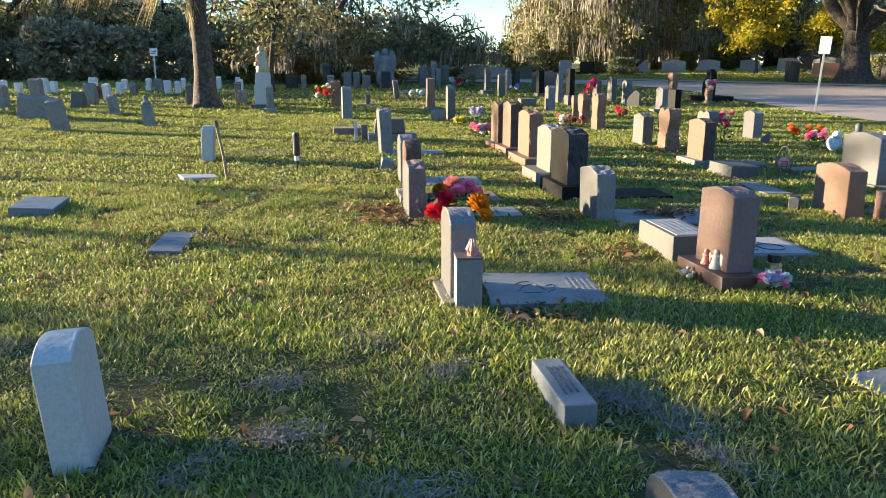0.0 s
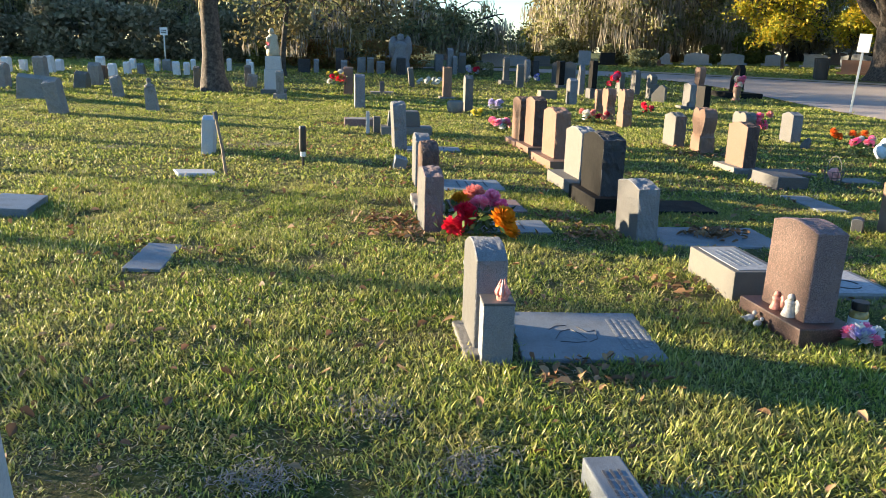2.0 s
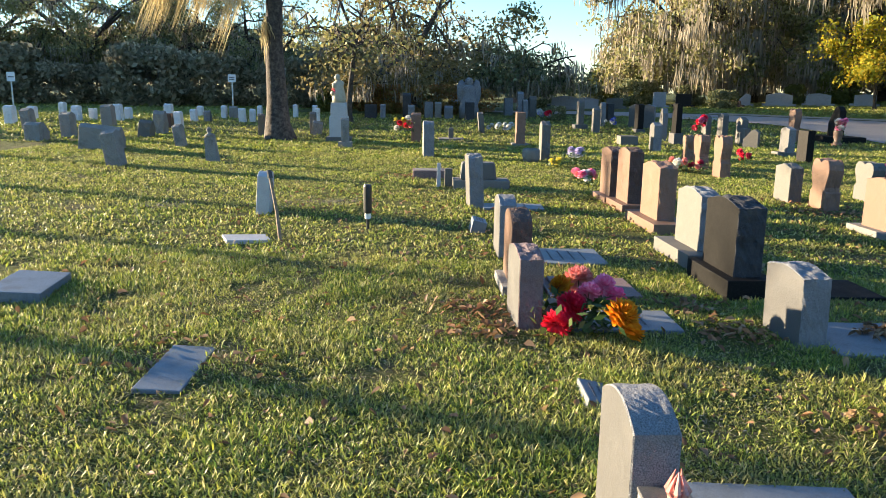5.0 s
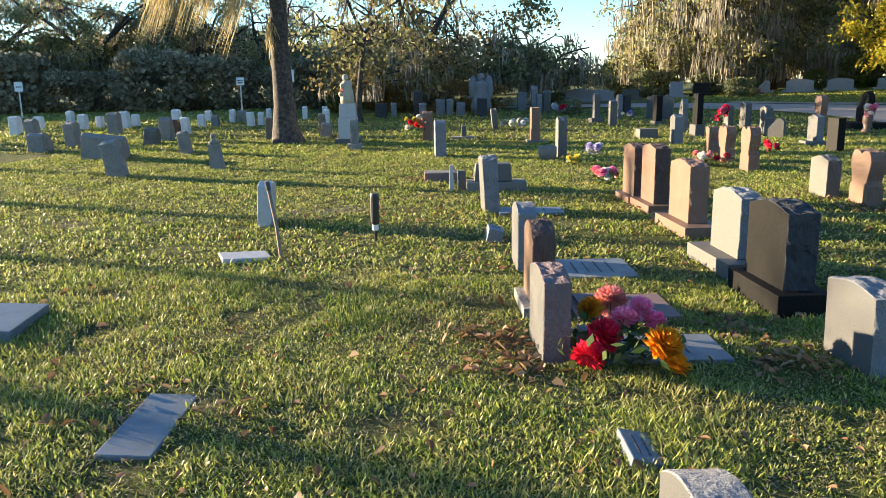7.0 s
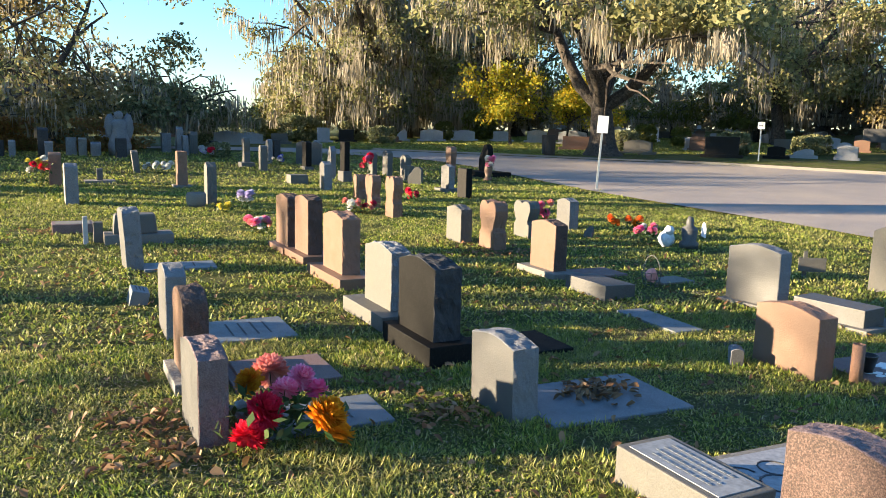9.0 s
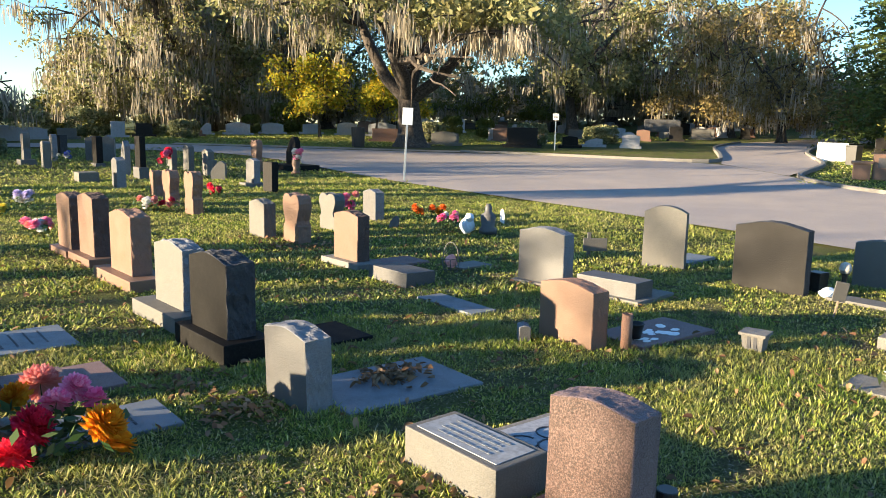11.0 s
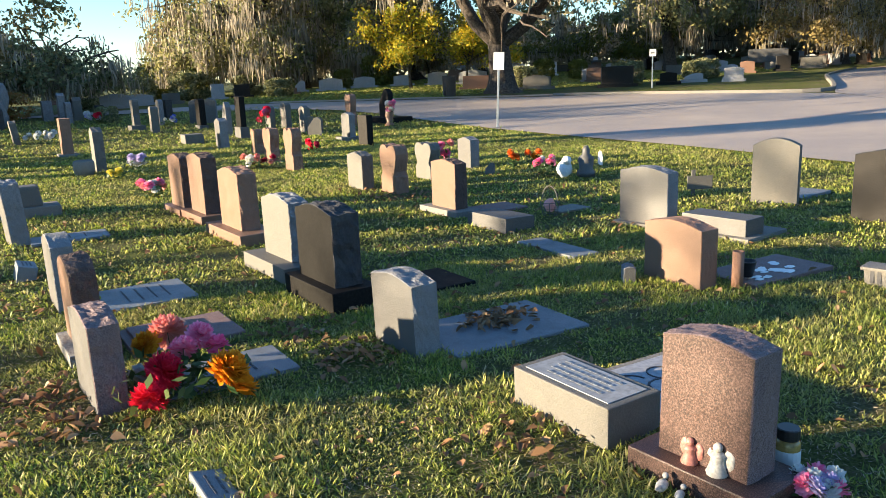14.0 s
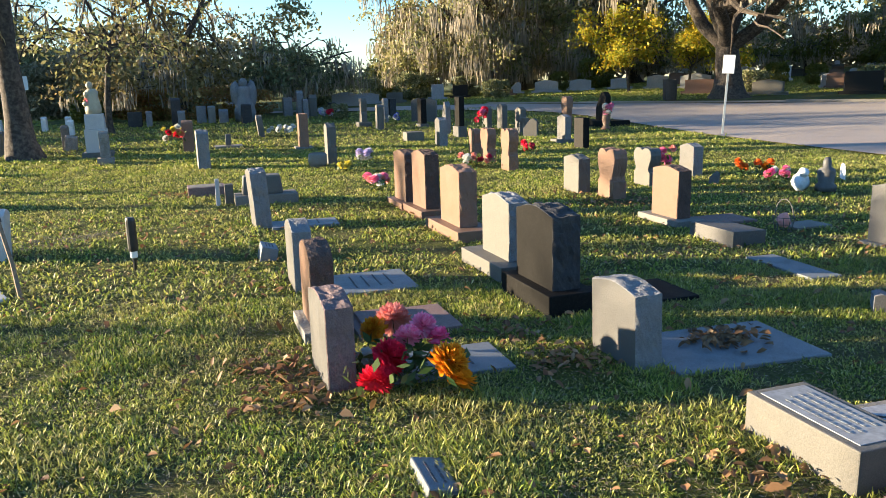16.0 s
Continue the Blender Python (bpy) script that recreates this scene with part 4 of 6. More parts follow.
tagged(new("far_woods", np_mesh("far_woods", v, f, WOODLEAF)), "dark far wood of mixed trees", "woods", kind="stuff")

# unseen oaks added west of the graves to throw shade across the lawn
plant(tree("live_oak", "unseen open live oak added to cast dappled shade over the lawn", 90, 8.0, 0.22, 3.6, 2.0, OAKLEAF, 700, 0.12, 16, limbs=4, levels=2, clump=0.4, floor=3.2), [(-25, 7.6, 0, 0.95)])
plant(tree("slender_oak", "unseen slender bare oak added to cast a narrow shadow over the lawn", 91, 9.0, 0.17, 5.6, 1.2, OAKLEAF, 160, 0.10, 0, limbs=3, levels=1, clump=0.3, floor=5.6), [(-31, 13.6, 0, 1.0), (-29, 15.2, 90, 0.8), (-36, 19.9, 200, 1.2), (-33, 22.6, 40, 1.0)])


# ---- slabs, markers, plaques ----
def bars(rows, L, Wd, z, th=0.008, lift=0.002, swap=False, seed=0):
    """Rows of plain bars that stand for writing."""
    r, b = random.Random(seed), bmesh.new()
    for k in range(rows):
        c = -Wd / 2 + Wd * (k + 0.5) / rows
        u = -L / 2 + r.uniform(0, 0.1) * L
        while u < L / 2 - 0.02:
            w = min(r.uniform(0.02, 0.06), L / 2 - u)
            x, y, sx, sy = (u + w / 2, c, w, th) if not swap else (c, u + w / 2, th, w)
            box(sx, sy, z + lift, z + lift + 0.0015, 0, x, y, 1.0, b)
            u += w + 0.012
    return b


def slab(name, label, x, y, L, Wd, h, mat, yaw=6.0, tilt=(0.0, 0.0), rows=0, ink=INK, border=0.0, top=None, swap=True, wear=0.012):
    h = h * 0.35 if h <= 0.07 else h
    e = thing(name, label, "grave slab", at(x, y, yaw, None, tilt), "grave slabs and markers")
    b = box(L, Wd, -0.05, h, 0.008)
    part("body", b, mat, e)
    if border:
        part("panel", box(L - 2 * border, Wd - 2 * border, h - 0.004, h + 0.004, 0.002), top or mat, e)
    if rows:
        part("inscription", bars(rows, (Wd if swap else L) * 0.62, (L if swap else Wd) * 0.6, h + (0.004 if border else 0), 0.010 + 0.008 * L, seed=rows + int(10 * L), swap=swap), ink, e)
    keep_clear(x, y, L - 0.03, Wd - 0.03, yaw)
    return e


headstone(0.47, 4.12, 0.44, 0.17, 0.58, "arch", G, "grey granite headstone with arched top beside a short post", 9, pitch=0.004)
tagged(place(part("footing", box(0.25, 0.54, -0.06, 0.018, 0.01), CONCRETE), 0.505, 4.30, 9), "low concrete footing under a grey headstone", "footing")
post = thing("granite_post", "short square granite post with a small pink ornament", "post", at(0.585, 4.03, 7))
part("post_body", box(0.165, 0.155, -0.05, 0.32, 0.006), GREY_ROUGH, post)
part("post_cap", box(0.17, 0.16, 0.32, 0.335, 0.004), GREY, post)
keep_clear(0.585, 4.03, 0.2, 0.2, 7)
PINKGLASS = plain_mat("pink_plastic", (0.55, 0.22, 0.18), 0.35, 0, 0.3)
orn = bmesh.new()
for k in range(7):
    a = 2 * math.pi * k / 7
    tube([(0.012 * math.cos(a), 0.012 * math.sin(a), 0.0), (0.035 * math.cos(a), 0.035 * math.sin(a), 0.04), (0.012 * math.cos(a), 0.012 * math.sin(a), 0.09 + 0.02 * (k % 2))], [0.006, 0.012, 0.002], 5, orn)
lathe([(0.03, 0), (0.034, 0.02), (0.01, 0.03)], 10, orn)
o = part("grave_ornament", orn, PINKGLASS)
place(o, 0.61, 4.02, 0, 0.335 + ground_z(0.6, 4.0))
tagged(o, "small pink translucent flower ornament on the post", "ornament")

e = slab("grave_slab", "flush blue-grey slab with a line drawing of two figures", 1.105, 4.42, 0.80, 0.76, 0.03, SLABGREY, 4)
ln = bmesh.new()
for pts in ([(-0.28, -0.15), (-0.2, 0.05), (-0.1, 0.12), (-0.02, 0.0), (0.02, -0.12)], [(-0.02, 0.18), (0.05, 0.05), (0.14, 0.1), (0.12, -0.12), (0.03, -0.2)], [(-0.3, 0.1), (-0.22, 0.2), (-0.12, 0.22)], [(-0.24, -0.2), (-0.1, -0.22), (0.0, -0.2)]):
    tube([(a * 0.62, c * 0.62, 0.0115) for a, c in pts], [0.0028] * len(pts), 4, ln)
part("engraving", ln, INK, e)
part("inscription", bars(5, 0.5, 0.2, 0.0105, 0.018, swap=True, seed=4), plain_mat("inscription_pale", (0.2, 0.21, 0.22), 0.7), e).location.x = 0.28

slab("foot_marker", "low granite foot marker with dark lettering, sunk in grass", 1.005, 2.60, 0.15, 0.54, 0.10, SLABGREY, 10, rows=3)
headstone(1.20, 1.28, 0.34, 0.2, 0.24, "oval", G, "low rough granite marker with rounded top", 8, pitch=0.015)
slab("plaque", "small slanted bluish plaque in the grass", 0.485, 5.72, 0.15, 0.32, 0.07, SLABGREY, 8, (0, 12), rows=2)
slab("plaque", "small slanted bluish plaque standing in the grass", -0.55, 10.65, 0.17, 0.34, 0.13, SLABGREY, 8, (0, 14), rows=3)
slab("grave_slab", "low weathered stone slab half sunk in leaves", -1.96, 5.75, 0.27, 0.74, 0.03, SLABGREY, 8, (0, 3))
slab("grave_slab", "bluish weathered slab tilted in the lawn", -3.9, 7.20, 0.42, 0.70, 0.08, SLABGREY, 14, (0, 4))
slab("grave_slab", "pale broken stone plate lying on the lawn", -3.0, 9.6, 0.48, 0.36, 0.05, WHITE, 30, (0, 3))

e = slab("slant_marker", "thick grey granite marker block with a bordered inscription panel", 2.335, 5.56, 0.36, 0.70, 0.20, PALE, 9, (0, 0), rows=4, ink=plain_mat("inscription_blue_grey", (0.16, 0.18, 0.2), 0.7), border=0.045, top=plain_mat("panel_white", (0.22, 0.235, 0.255), 0.6))
e = slab("grave_slab", "grey slab with a black scroll drawing", 2.98, 5.66, 0.90, 0.66, 0.06, CONCRETE, 8, (0, 1), border=0.05, top=plain_mat("panel_pale", (0.28, 0.29, 0.31), 0.6))
ln = bmesh.new()
for k in range(4):
    cx, cy, rr = -0.2 + 0.12 * k, 0.08 * (-1) ** k, 0.09 + 0.02 * (k % 2)
    tube([(cx + rr * math.cos(a), cy + rr * math.sin(a), 0.027) for a in [i * 0.4 for i in range(15)]], [0.006] * 15, 4, ln)
part("scroll", ln, INK, e)
slab("ledger_slab", "blue-grey ledger slab with dry leaves on it", 2.61, 7.02, 1.08, 0.74, 0.035, SLABGREY, 6)
slab("ledger_slab", "black granite ledger slab beside the black headstone", 2.55, 8.35, 0.85, 0.6, 0.07, BLACK, 8)
slab("grave_slab", "grey slab with a weathered inscription panel", 0.45, 9.30, 0.72, 0.72, 0.05, SLABGREY, 8, rows=4)
e = slab("grave_slab", "two-tier pinkish slab behind the brown headstone", 0.60, 8.08, 0.76, 0.62, 0.05, SLABPINK, 9)
part("upper_tier", box(0.4, 0.42, 0.01, 0.045, 0.006, -0.12, 0.05), SLABPINK, e)
slab("grave_slab", "pinkish grey slab half hidden by flowers", 0.76, 7.14, 0.80, 0.50, 0.05, SLABGREY, 8, rows=3)
slab("grave_slab", "pale grey slab behind a leaning headstone", -0.18, 12.55, 0.85, 0.5, 0.05, SLABGREY, 6, rows=3)
slab("grave_slab", "brownish slab with dry leaves at its edge", -1.86, 15.95, 0.6, 0.5, 0.14, SLABPINK, 10, border=0.05, top=CONCRETE)
e = thing("low_monument", "low white stone monument with a stepped base", "headstone", at(-0.80, 14.75, 8))
part("base", box(0.95, 0.5, -0.05, 0.13, 0.01), CONCRETE, e)
part("block", box(0.62, 0.32, 0.13, 0.42, 0.03, -0.05, 0, 0.9), PALE, e)
part("urn_block", box(0.13, 0.13, -0.02, 0.30, 0.01, -0.55, 0.05), PALE, e)
part("small_post", box(0.07, 0.07, -0.02, 0.40, 0.01, -0.72, -0.05, 0.9), WHITE, e)
keep_clear(-0.8, 14.75, 1.0, 0.5, 8)
slab("stone_block", "low grey-blue stone block lying in the grass", 4.40, 10.2, 0.42, 0.72, 0.14, GREY, 10, (0, 2))
slab("grave_slab", "flat pinkish slab beyond a brown headstone", 4.85, 11.2, 0.75, 0.5, 0.06, SLABPINK, 8)
slab("grave_slab", "flush grey slab in the grass", 4.30, 8.85, 0.32, 0.90, 0.04, SLABGREY, 6)
slab("grave_slab", "flat grey slab beside a small basket", 5.6, 10.6, 0.5, 0.35, 0.05, CONCRETE, 8)
headstone(4.15, 7.42, 0.10, 0.16, 0.13, "arch", G, "tiny grey marker stone beside a headstone", 60)
e = slab("grave_slab", "dark slab with white patches in place of a lettering panel", 5.30, 7.12, 1.02, 0.56, 0.05, SLABPINK, 6)
# flat white blobs stand in for the slab's white lettering panel
pb = bmesh.new()
for k in range(16):
    blob(0.03 + 0.02 * rnd.random(), k, (1.6, 1.0, 0.2), 0.3, 1, (-0.4 + 0.6 * rnd.random(), -0.2 + 0.3 * rnd.random(), 0.02), pb)
part("white_patches", pb, WHITEP, e)
e = slab("slant_marker", "grey granite marker block on a wide footing", 6.05, 8.42, 0.34, 0.74, 0.21, G[0], 14)
part("footing", box(0.75, 0.9, -0.05, 0.04, 0.008, 0.12, 0), CONCRETE, e)
slab("grave_slab", "bluish slab beyond a tall pale headstone", 8.65, 9.75, 0.8, 0.55, 0.05, SLABGREY, 14)
slab("grave_slab", "pale slab lying beside a dark headstone", 8.25, 6.85, 0.3, 0.85, 0.06, PALE, 8)
slab("plaque", "flat grey plaque with a faded pink flower", 5.65, 5.28, 0.40, 0.45, 0.03, CONCRETE, 12)
slab("plaque", "flat plaque edged with small white pebbles", 5.28, 4.42, 0.25, 0.52, 0.04, SLABGREY, 12, rows=3)
slab("grave_slab", "low plinth slab beside a grey headstone", 2.75, 24.6, 0.5, 0.5, 0.24, PALE, 8)
slab("grave_slab", "pale slab on the plinth side of a grey headstone", 7.35, 5.45, 0.5, 0.45, 0.05, PALE, 14)
slab("grave_slab", "bluish grey slab barely showing in the turf", 2.72, 2.75, 0.4, 0.5, 0.02, SLABGREY, 20)

headstone(2.41, 4.53, 0.44, 0.2, 0.66, "serp", RD, "red speckled granite headstone on a red plinth with small figurines", 12, plinth=(0.10, 0.09, 0.085, RED), pitch=0.008, lean=(0, 1.0))

# ---- keepsakes at the red stone ----
def figurine(name, label, mat, x, y, z, h, wings=True, yaw=0.0):
    b = lathe([(0.30, 0), (0.34, 0.1), (0.24, 0.35), (0.2, 0.55), (0.26, 0.68), (0.16, 0.76), (0.06, 0.79)], 12)
    blob(0.15, 3, (1, 1, 1.1), 0.15, 2, (0, 0, 0.88), b)
    if wings:
        blob(0.3, 5, (0.25, 0.75, 1.25), 0.3, 2, (0.12, 0.32, 0.55), b)
        blob(0.3, 6, (0.25, 0.75, 1.25), 0.3, 2, (0.12, -0.32, 0.55), b)
    bmesh.ops.scale(b, vec=(h, h, h), verts=b.verts)
    o = part(name, b, mat, smooth=True)
    place(o, x, y, yaw, z)
    return tagged(o, label, "figurine", "keepsakes on the graves")


PORC = plain_mat("white_porcelain", (0.46, 0.43, 0.38), 0.5, 0, 0.35, 60.0)
PINKP = plain_mat("pink_porcelain", (0.38, 0.16, 0.13), 0.5, 0, 0.4, 60.0)
figurine("figurine", "white winged porcelain figurine on the red plinth", PORC, 2.375, 4.66, 0.09, 0.14, True, 10)
figurine("figurine", "pink porcelain figurine on the red plinth", PINKP, 2.345, 4.79, 0.09, 0.115, True, 10)
b = blob(0.026, 2, (1.7, 1.0, 0.95), 0.12, 2, (0, 0, 0.024))
blob(0.015, 4, (1, 1, 1), 0.1, 2, (0.04, 0.0, 0.052), b)
tube([(-0.03, 0, 0.03), (-0.08, 0, 0.045)], [0.012, 0.004], 6, b)
tube([(0.052, 0, 0.052), (0.068, 0, 0.049)], [0.005, 0.001], 5, b)
blob(0.022, 7, (1.5, 0.9, 0.95), 0.12, 2, (-0.03, -0.085, 0.02), b)
blob(0.013, 9, (1, 1, 1), 0.1, 2, (0.0, -0.09, 0.045), b)
tagged(place(part("bird_figurine", b, PORC, smooth=True), 2.19, 4.78, 30), "pair of white porcelain birds in the grass", "figurine")
jar = thing("jar", "amber glass jar with a black lid", "jar", at(2.80, 4.68))
part("glass", lathe([(0.048, 0), (0.055, 0.01), (0.055, 0.12), (0.042, 0.14)], 16), plain_mat("amber_glass", (0.30, 0.20, 0.06), 0.15, 0, 0.4), jar, smooth=True)
part("lid", lathe([(0.048, 0.138), (0.05, 0.145), (0.05, 0.185), (0.046, 0.19)], 16), BLACKP, jar, "black screw lid")
part("jar_label", lathe([(0.0565, 0.03), (0.0565, 0.09)], 16), WHITEP, jar, "faded white paper label")


# ---- artificial flowers ----
def bloom(r, n, rings, petal=0.35, seed=0, bm=None, c=(0, 0, 0), cup=0.5):
    b, q = bm or bmesh.new(), random.Random(seed)
    for k in range(rings):
        f = (k + 1) / rings
        el = 1.5 - 1.95 * f
        for i in range(n):
            a = 2 * math.pi * (i + 0.5 * (k % 2)) / n + q.uniform(-0.12, 0.12)
            ln = r * (0.72 + 0.28 * f) * q.uniform(0.85, 1.1)
            e2 = el + q.uniform(-0.15, 0.15)
            d = Vector((math.cos(a) * math.cos(e2), math.sin(a) * math.cos(e2), math.sin(e2)))
            s = Vector((-math.sin(a), math.cos(a), 0)) * (r * petal * (0.5 + 0.5 * f))
            up = d.cross(s).normalized() * (r * 0.10 * cup)
            o = Vector(c)
            vs = [b.verts.new(o + d * ln * k + s * w - up * j) for k, w, j in ((0.08, 0.0, 0), (0.55, 0.42, 1), (0.86, 0.44, 0.7), (1.0, 0.0, -0.4), (0.86, -0.44, 0.7), (0.55, -0.42, 1))]
            b.faces.new(vs)
    return b


def petals(name, c1, c2):
    return leafy_mat(name, [(0, c1), (1, c2)], 0.3, 0.6, 0.0)


RED_P, PINK_P, ORANGE_P, SALMON_P = petals("red_petal", (0.66, 0.012, 0.05), (0.85, 0.04, 0.10)), petals("pink_petal", (0.92, 0.17, 0.36), (0.97, 0.45, 0.60)), petals("orange_petal", (0.72, 0.24, 0.01), (0.85, 0.42, 0.03)), petals("salmon_petal", (0.66, 0.20, 0.18), (0.78, 0.38, 0.34))
WHITE_P, LILAC_P, YELLOW_P, BLUE_P, DKRED_P, VERM_P, MAG_P = petals("white_petal", (0.66, 0.66, 0.62), (0.8, 0.8, 0.78)), petals("lilac_petal", (0.45, 0.38, 0.66), (0.66, 0.62, 0.78)), petals("yellow_petal", (0.6, 0.5, 0.05), (0.75, 0.66, 0.15)), petals("blue_petal", (0.08, 0.10, 0.55), (0.2, 0.25, 0.7)), petals("dark_red_petal", (0.35, 0.01, 0.05), (0.55, 0.04, 0.1)), petals("vermilion_petal", (0.65, 0.12, 0.02), (0.8, 0.22, 0.04)), petals("magenta_petal", (0.90, 0.10, 0.32), (0.95, 0.28, 0.48))
FGREEN = leafy_mat("flower_leaf", [(0, (0.03, 0.07, 0.02)), (1, (0.09, 0.15, 0.05))], 0.25)


def bouquet(label, x, y, blooms, seed, leaves=40, spread=0.2, group="artificial flowers", z=None, mossy=False):
    """blooms: dx, dy, height, radius, petals, material."""
    e = thing("flower_bouquet", label, "flowers", at(x, y, 0, z), group)
    q = np.random.default_rng(seed)
    for k, (dx, dy, h, rad, n, mat) in enumerate(blooms):
        rad *= 1.12
        big = rad > 0.09
        b = bloom(rad, n + 8 if big else n, 10 if big else 5, 0.30 if big else 0.55, seed + k, None, (0, 0, 0))
        o = part("bloom", b, mat, e)
        o.location, o.rotation_euler = (dx, dy, h), (q.uniform(-0.5, 0.7), q.uniform(-0.9, 0.2), q.uniform(0, 6))
    st = bmesh.new()
    for dx, dy, h, rad, n, mat in blooms:
        tube([(dx * 0.2, dy * 0.2, -0.02), (dx * 0.7, dy * 0.7, h * 0.55), (dx, dy, h)], [0.004, 0.004, 0.003], 4, st)
    part("stem_cluster", st, FGREEN, e)["kind"] = "stuff"
    c = np.stack([q.normal(0, spread, leaves), q.normal(0, spread, leaves), q.uniform(0.02, max(b[2] for b in blooms) * 0.8, leaves)], -1)
    v, f = leaf_quads(c, 0.045, 0.45, q, 0.4)
    o = new("foliage", np_mesh("foliage", v, f, FGREEN))
    o.parent = e
    o["kind"] = "stuff"
    return e


bouquet("large bunch of red, pink, salmon and gold artificial flowers", 0.47, 6.94,
        [(-0.17, -0.22, 0.10, 0.10, 28, RED_P), (-0.07, -0.10, 0.19, 0.11, 28, RED_P), (0.05, 0.02, 0.26, 0.085, 22, PINK_P), (0.16, 0.10, 0.30, 0.085, 22, PINK_P), (0.24, 0.04, 0.24, 0.08, 22, MAG_P),
         (0.0, 0.46, 0.24, 0.12, 22, SALMON_P), (-0.14, 0.34, 0.22, 0.09, 16, ORANGE_P), (0.26, -0.26, 0.19, 0.12, 20, ORANGE_P), (0.32, -0.33, 0.10, 0.08, 18, ORANGE_P), (-0.36, 0.36, 0.16, 0.07, 18, RED_P), (-0.2, 0.12, 0.12, 0.07, 14, WHITE_P)], 3, 230, 0.16)
for lab, x, y, cols, n, h, rad, sp, z in [
        ("faded salmon and red artificial flowers on a grave", 3.25, 18.2, (SALMON_P, WHITE_P, DKRED_P), 14, 0.22, 0.07, 0.35, None), ("dark red artificial flowers behind a heart-shaped stone", 4.75, 19.6, (DKRED_P, RED_P), 6, 0.3, 0.07, 0.15, None),
        ("lilac and white artificial flowers beside a planter", 0.95, 18.7, (LILAC_P, WHITE_P), 9, 0.36, 0.09, 0.16, None), ("yellow artificial flowers low in the grass", 0.58, 18.3, (YELLOW_P,), 6, 0.2, 0.07, 0.15, None),
        ("pale pink artificial flowers at the end of a row", 1.0, 15.4, (PINK_P, SALMON_P, WHITE_P), 10, 0.24, 0.08, 0.17, None), ("bright red artificial flowers behind a black headstone", 4.85, 25.3, (DKRED_P, RED_P, PINK_P), 7, 0.75, 0.11, 0.16, None),
        ("white and pale green flower spray on a grave", -1.1, 27.2, (WHITE_P,), 12, 0.3, 0.09, 0.4, None), ("red and yellow flowers wreathed round a headstone", -3.65, 23.6, (RED_P, YELLOW_P, SALMON_P, WHITE_P), 14, 0.7, 0.09, 0.25, None),
        ("blue artificial flowers at a grey stone", 2.8, 30.3, (BLUE_P, WHITE_P), 8, 0.35, 0.08, 0.2, None), ("pale pink flowers in a tall stone vase", 8.75, 25.1, (PINK_P, WHITE_P), 9, 0.75, 0.1, 0.12, None),
        ("pink and magenta artificial flowers behind a heart-shaped stone", 5.75, 14.7, (MAG_P, PINK_P, SALMON_P), 6, 0.56, 0.08, 0.13, None), ("orange artificial flowers on a short stem", 7.12, 14.6, (VERM_P,), 5, 0.33, 0.07, 0.07, None),
        ("orange artificial flowers in the grass", 7.45, 14.45, (VERM_P, ORANGE_P), 6, 0.28, 0.07, 0.10, None), ("pink and white artificial flowers in a white basket", 7.0, 13.35, (PINK_P, MAG_P, WHITE_P), 9, 0.30, 0.07, 0.14, None),
        ("white artificial flowers behind a grey headstone", 7.75, 5.75, (WHITE_P, YELLOW_P), 9, 0.55, 0.09, 0.14, None), ("lilac artificial flowers at the foot of a red headstone", 2.72, 4.45, (LILAC_P, WHITE_P, PINK_P), 14, 0.09, 0.045, 0.08, None),
        ("single faded pink flower on a plaque", 5.72, 5.18, (SALMON_P, WHITE_P), 4, 0.09, 0.06, 0.06, 0.03), ("lilac flowers beside white stones far off", 0.4, 33.5, (LILAC_P, WHITE_P, RED_P), 8, 0.4, 0.1, 0.3, None),
        ("pink flowers beside a pale monument", 27.2, 15.1, (MAG_P, PINK_P), 8, 0.5, 0.12, 0.15, None)]:
    q = random.Random(int(x * 100 + y * 10))
    bouquet(lab, x, y, [(q.uniform(-sp, sp), q.uniform(-sp, sp), h * q.uniform(0.55, 1.05), rad * q.uniform(0.8, 1.15), 14, cols[k % len(cols)]) for k in range(n)], int(x * 7 + y * 3) % 97, 40 + 3 * n, sp * 0.8, z=z)

# ---- small things among the graves ----
def vase(name, label, x, y, prof, mat, z=None):
    return tagged(place(part(name, lathe(prof, 16), mat, smooth=True), x, y, 0, z), label, "vase", "keepsakes on the graves")


vase("planter", "round grey stone planter", 0.02, 19.4, [(0.16, -0.02), (0.2, 0.1), (0.2, 0.26), (0.17, 0.3), (0.15, 0.27), (0.02, 0.25)], CONCRETE)
vase("stone_vase", "tall brown stone flower vase", 8.72, 25.1, [(0.14, 0), (0.14, 0.06), (0.08, 0.12), (0.13, 0.3), (0.12, 0.45), (0.09, 0.52), (0.12, 0.6)], TAN)
vase("urn", "grey stone urn on a square foot", 7.49, 12.9, [(0.15, 0), (0.15, 0.08), (0.11, 0.12), (0.13, 0.28), (0.12, 0.32), (0.06, 0.36), (0.06, 0.44), (0.035, 0.5)], GREY)
vase("tube_vase", "slim tan metal flower tube in the ground", 4.70, 6.86, [(0.045, -0.02), (0.045, 0.30), (0.038, 0.30), (0.036, 0.2)], TAN_ROUGH)
vase("pot", "dark plastic flower pot lying by the slab", 4.92, 6.98, [(0.05, 0), (0.075, 0.12), (0.08, 0.13), (0.07, 0.13), (0.05, 0.03)], BLACKP, 0.05)
e = thing("concrete_vase", "square pale concrete vase with flared rim", "vase", at(5.66, 6.35, 20))
part("vase_body", box(0.15, 0.15, -0.02, 0.13, 0.006, 0, 0, 1.2), CONCRETE, e)
part("rim", box(0.22, 0.22, 0.13, 0.155, 0.005), CONCRETE, e)
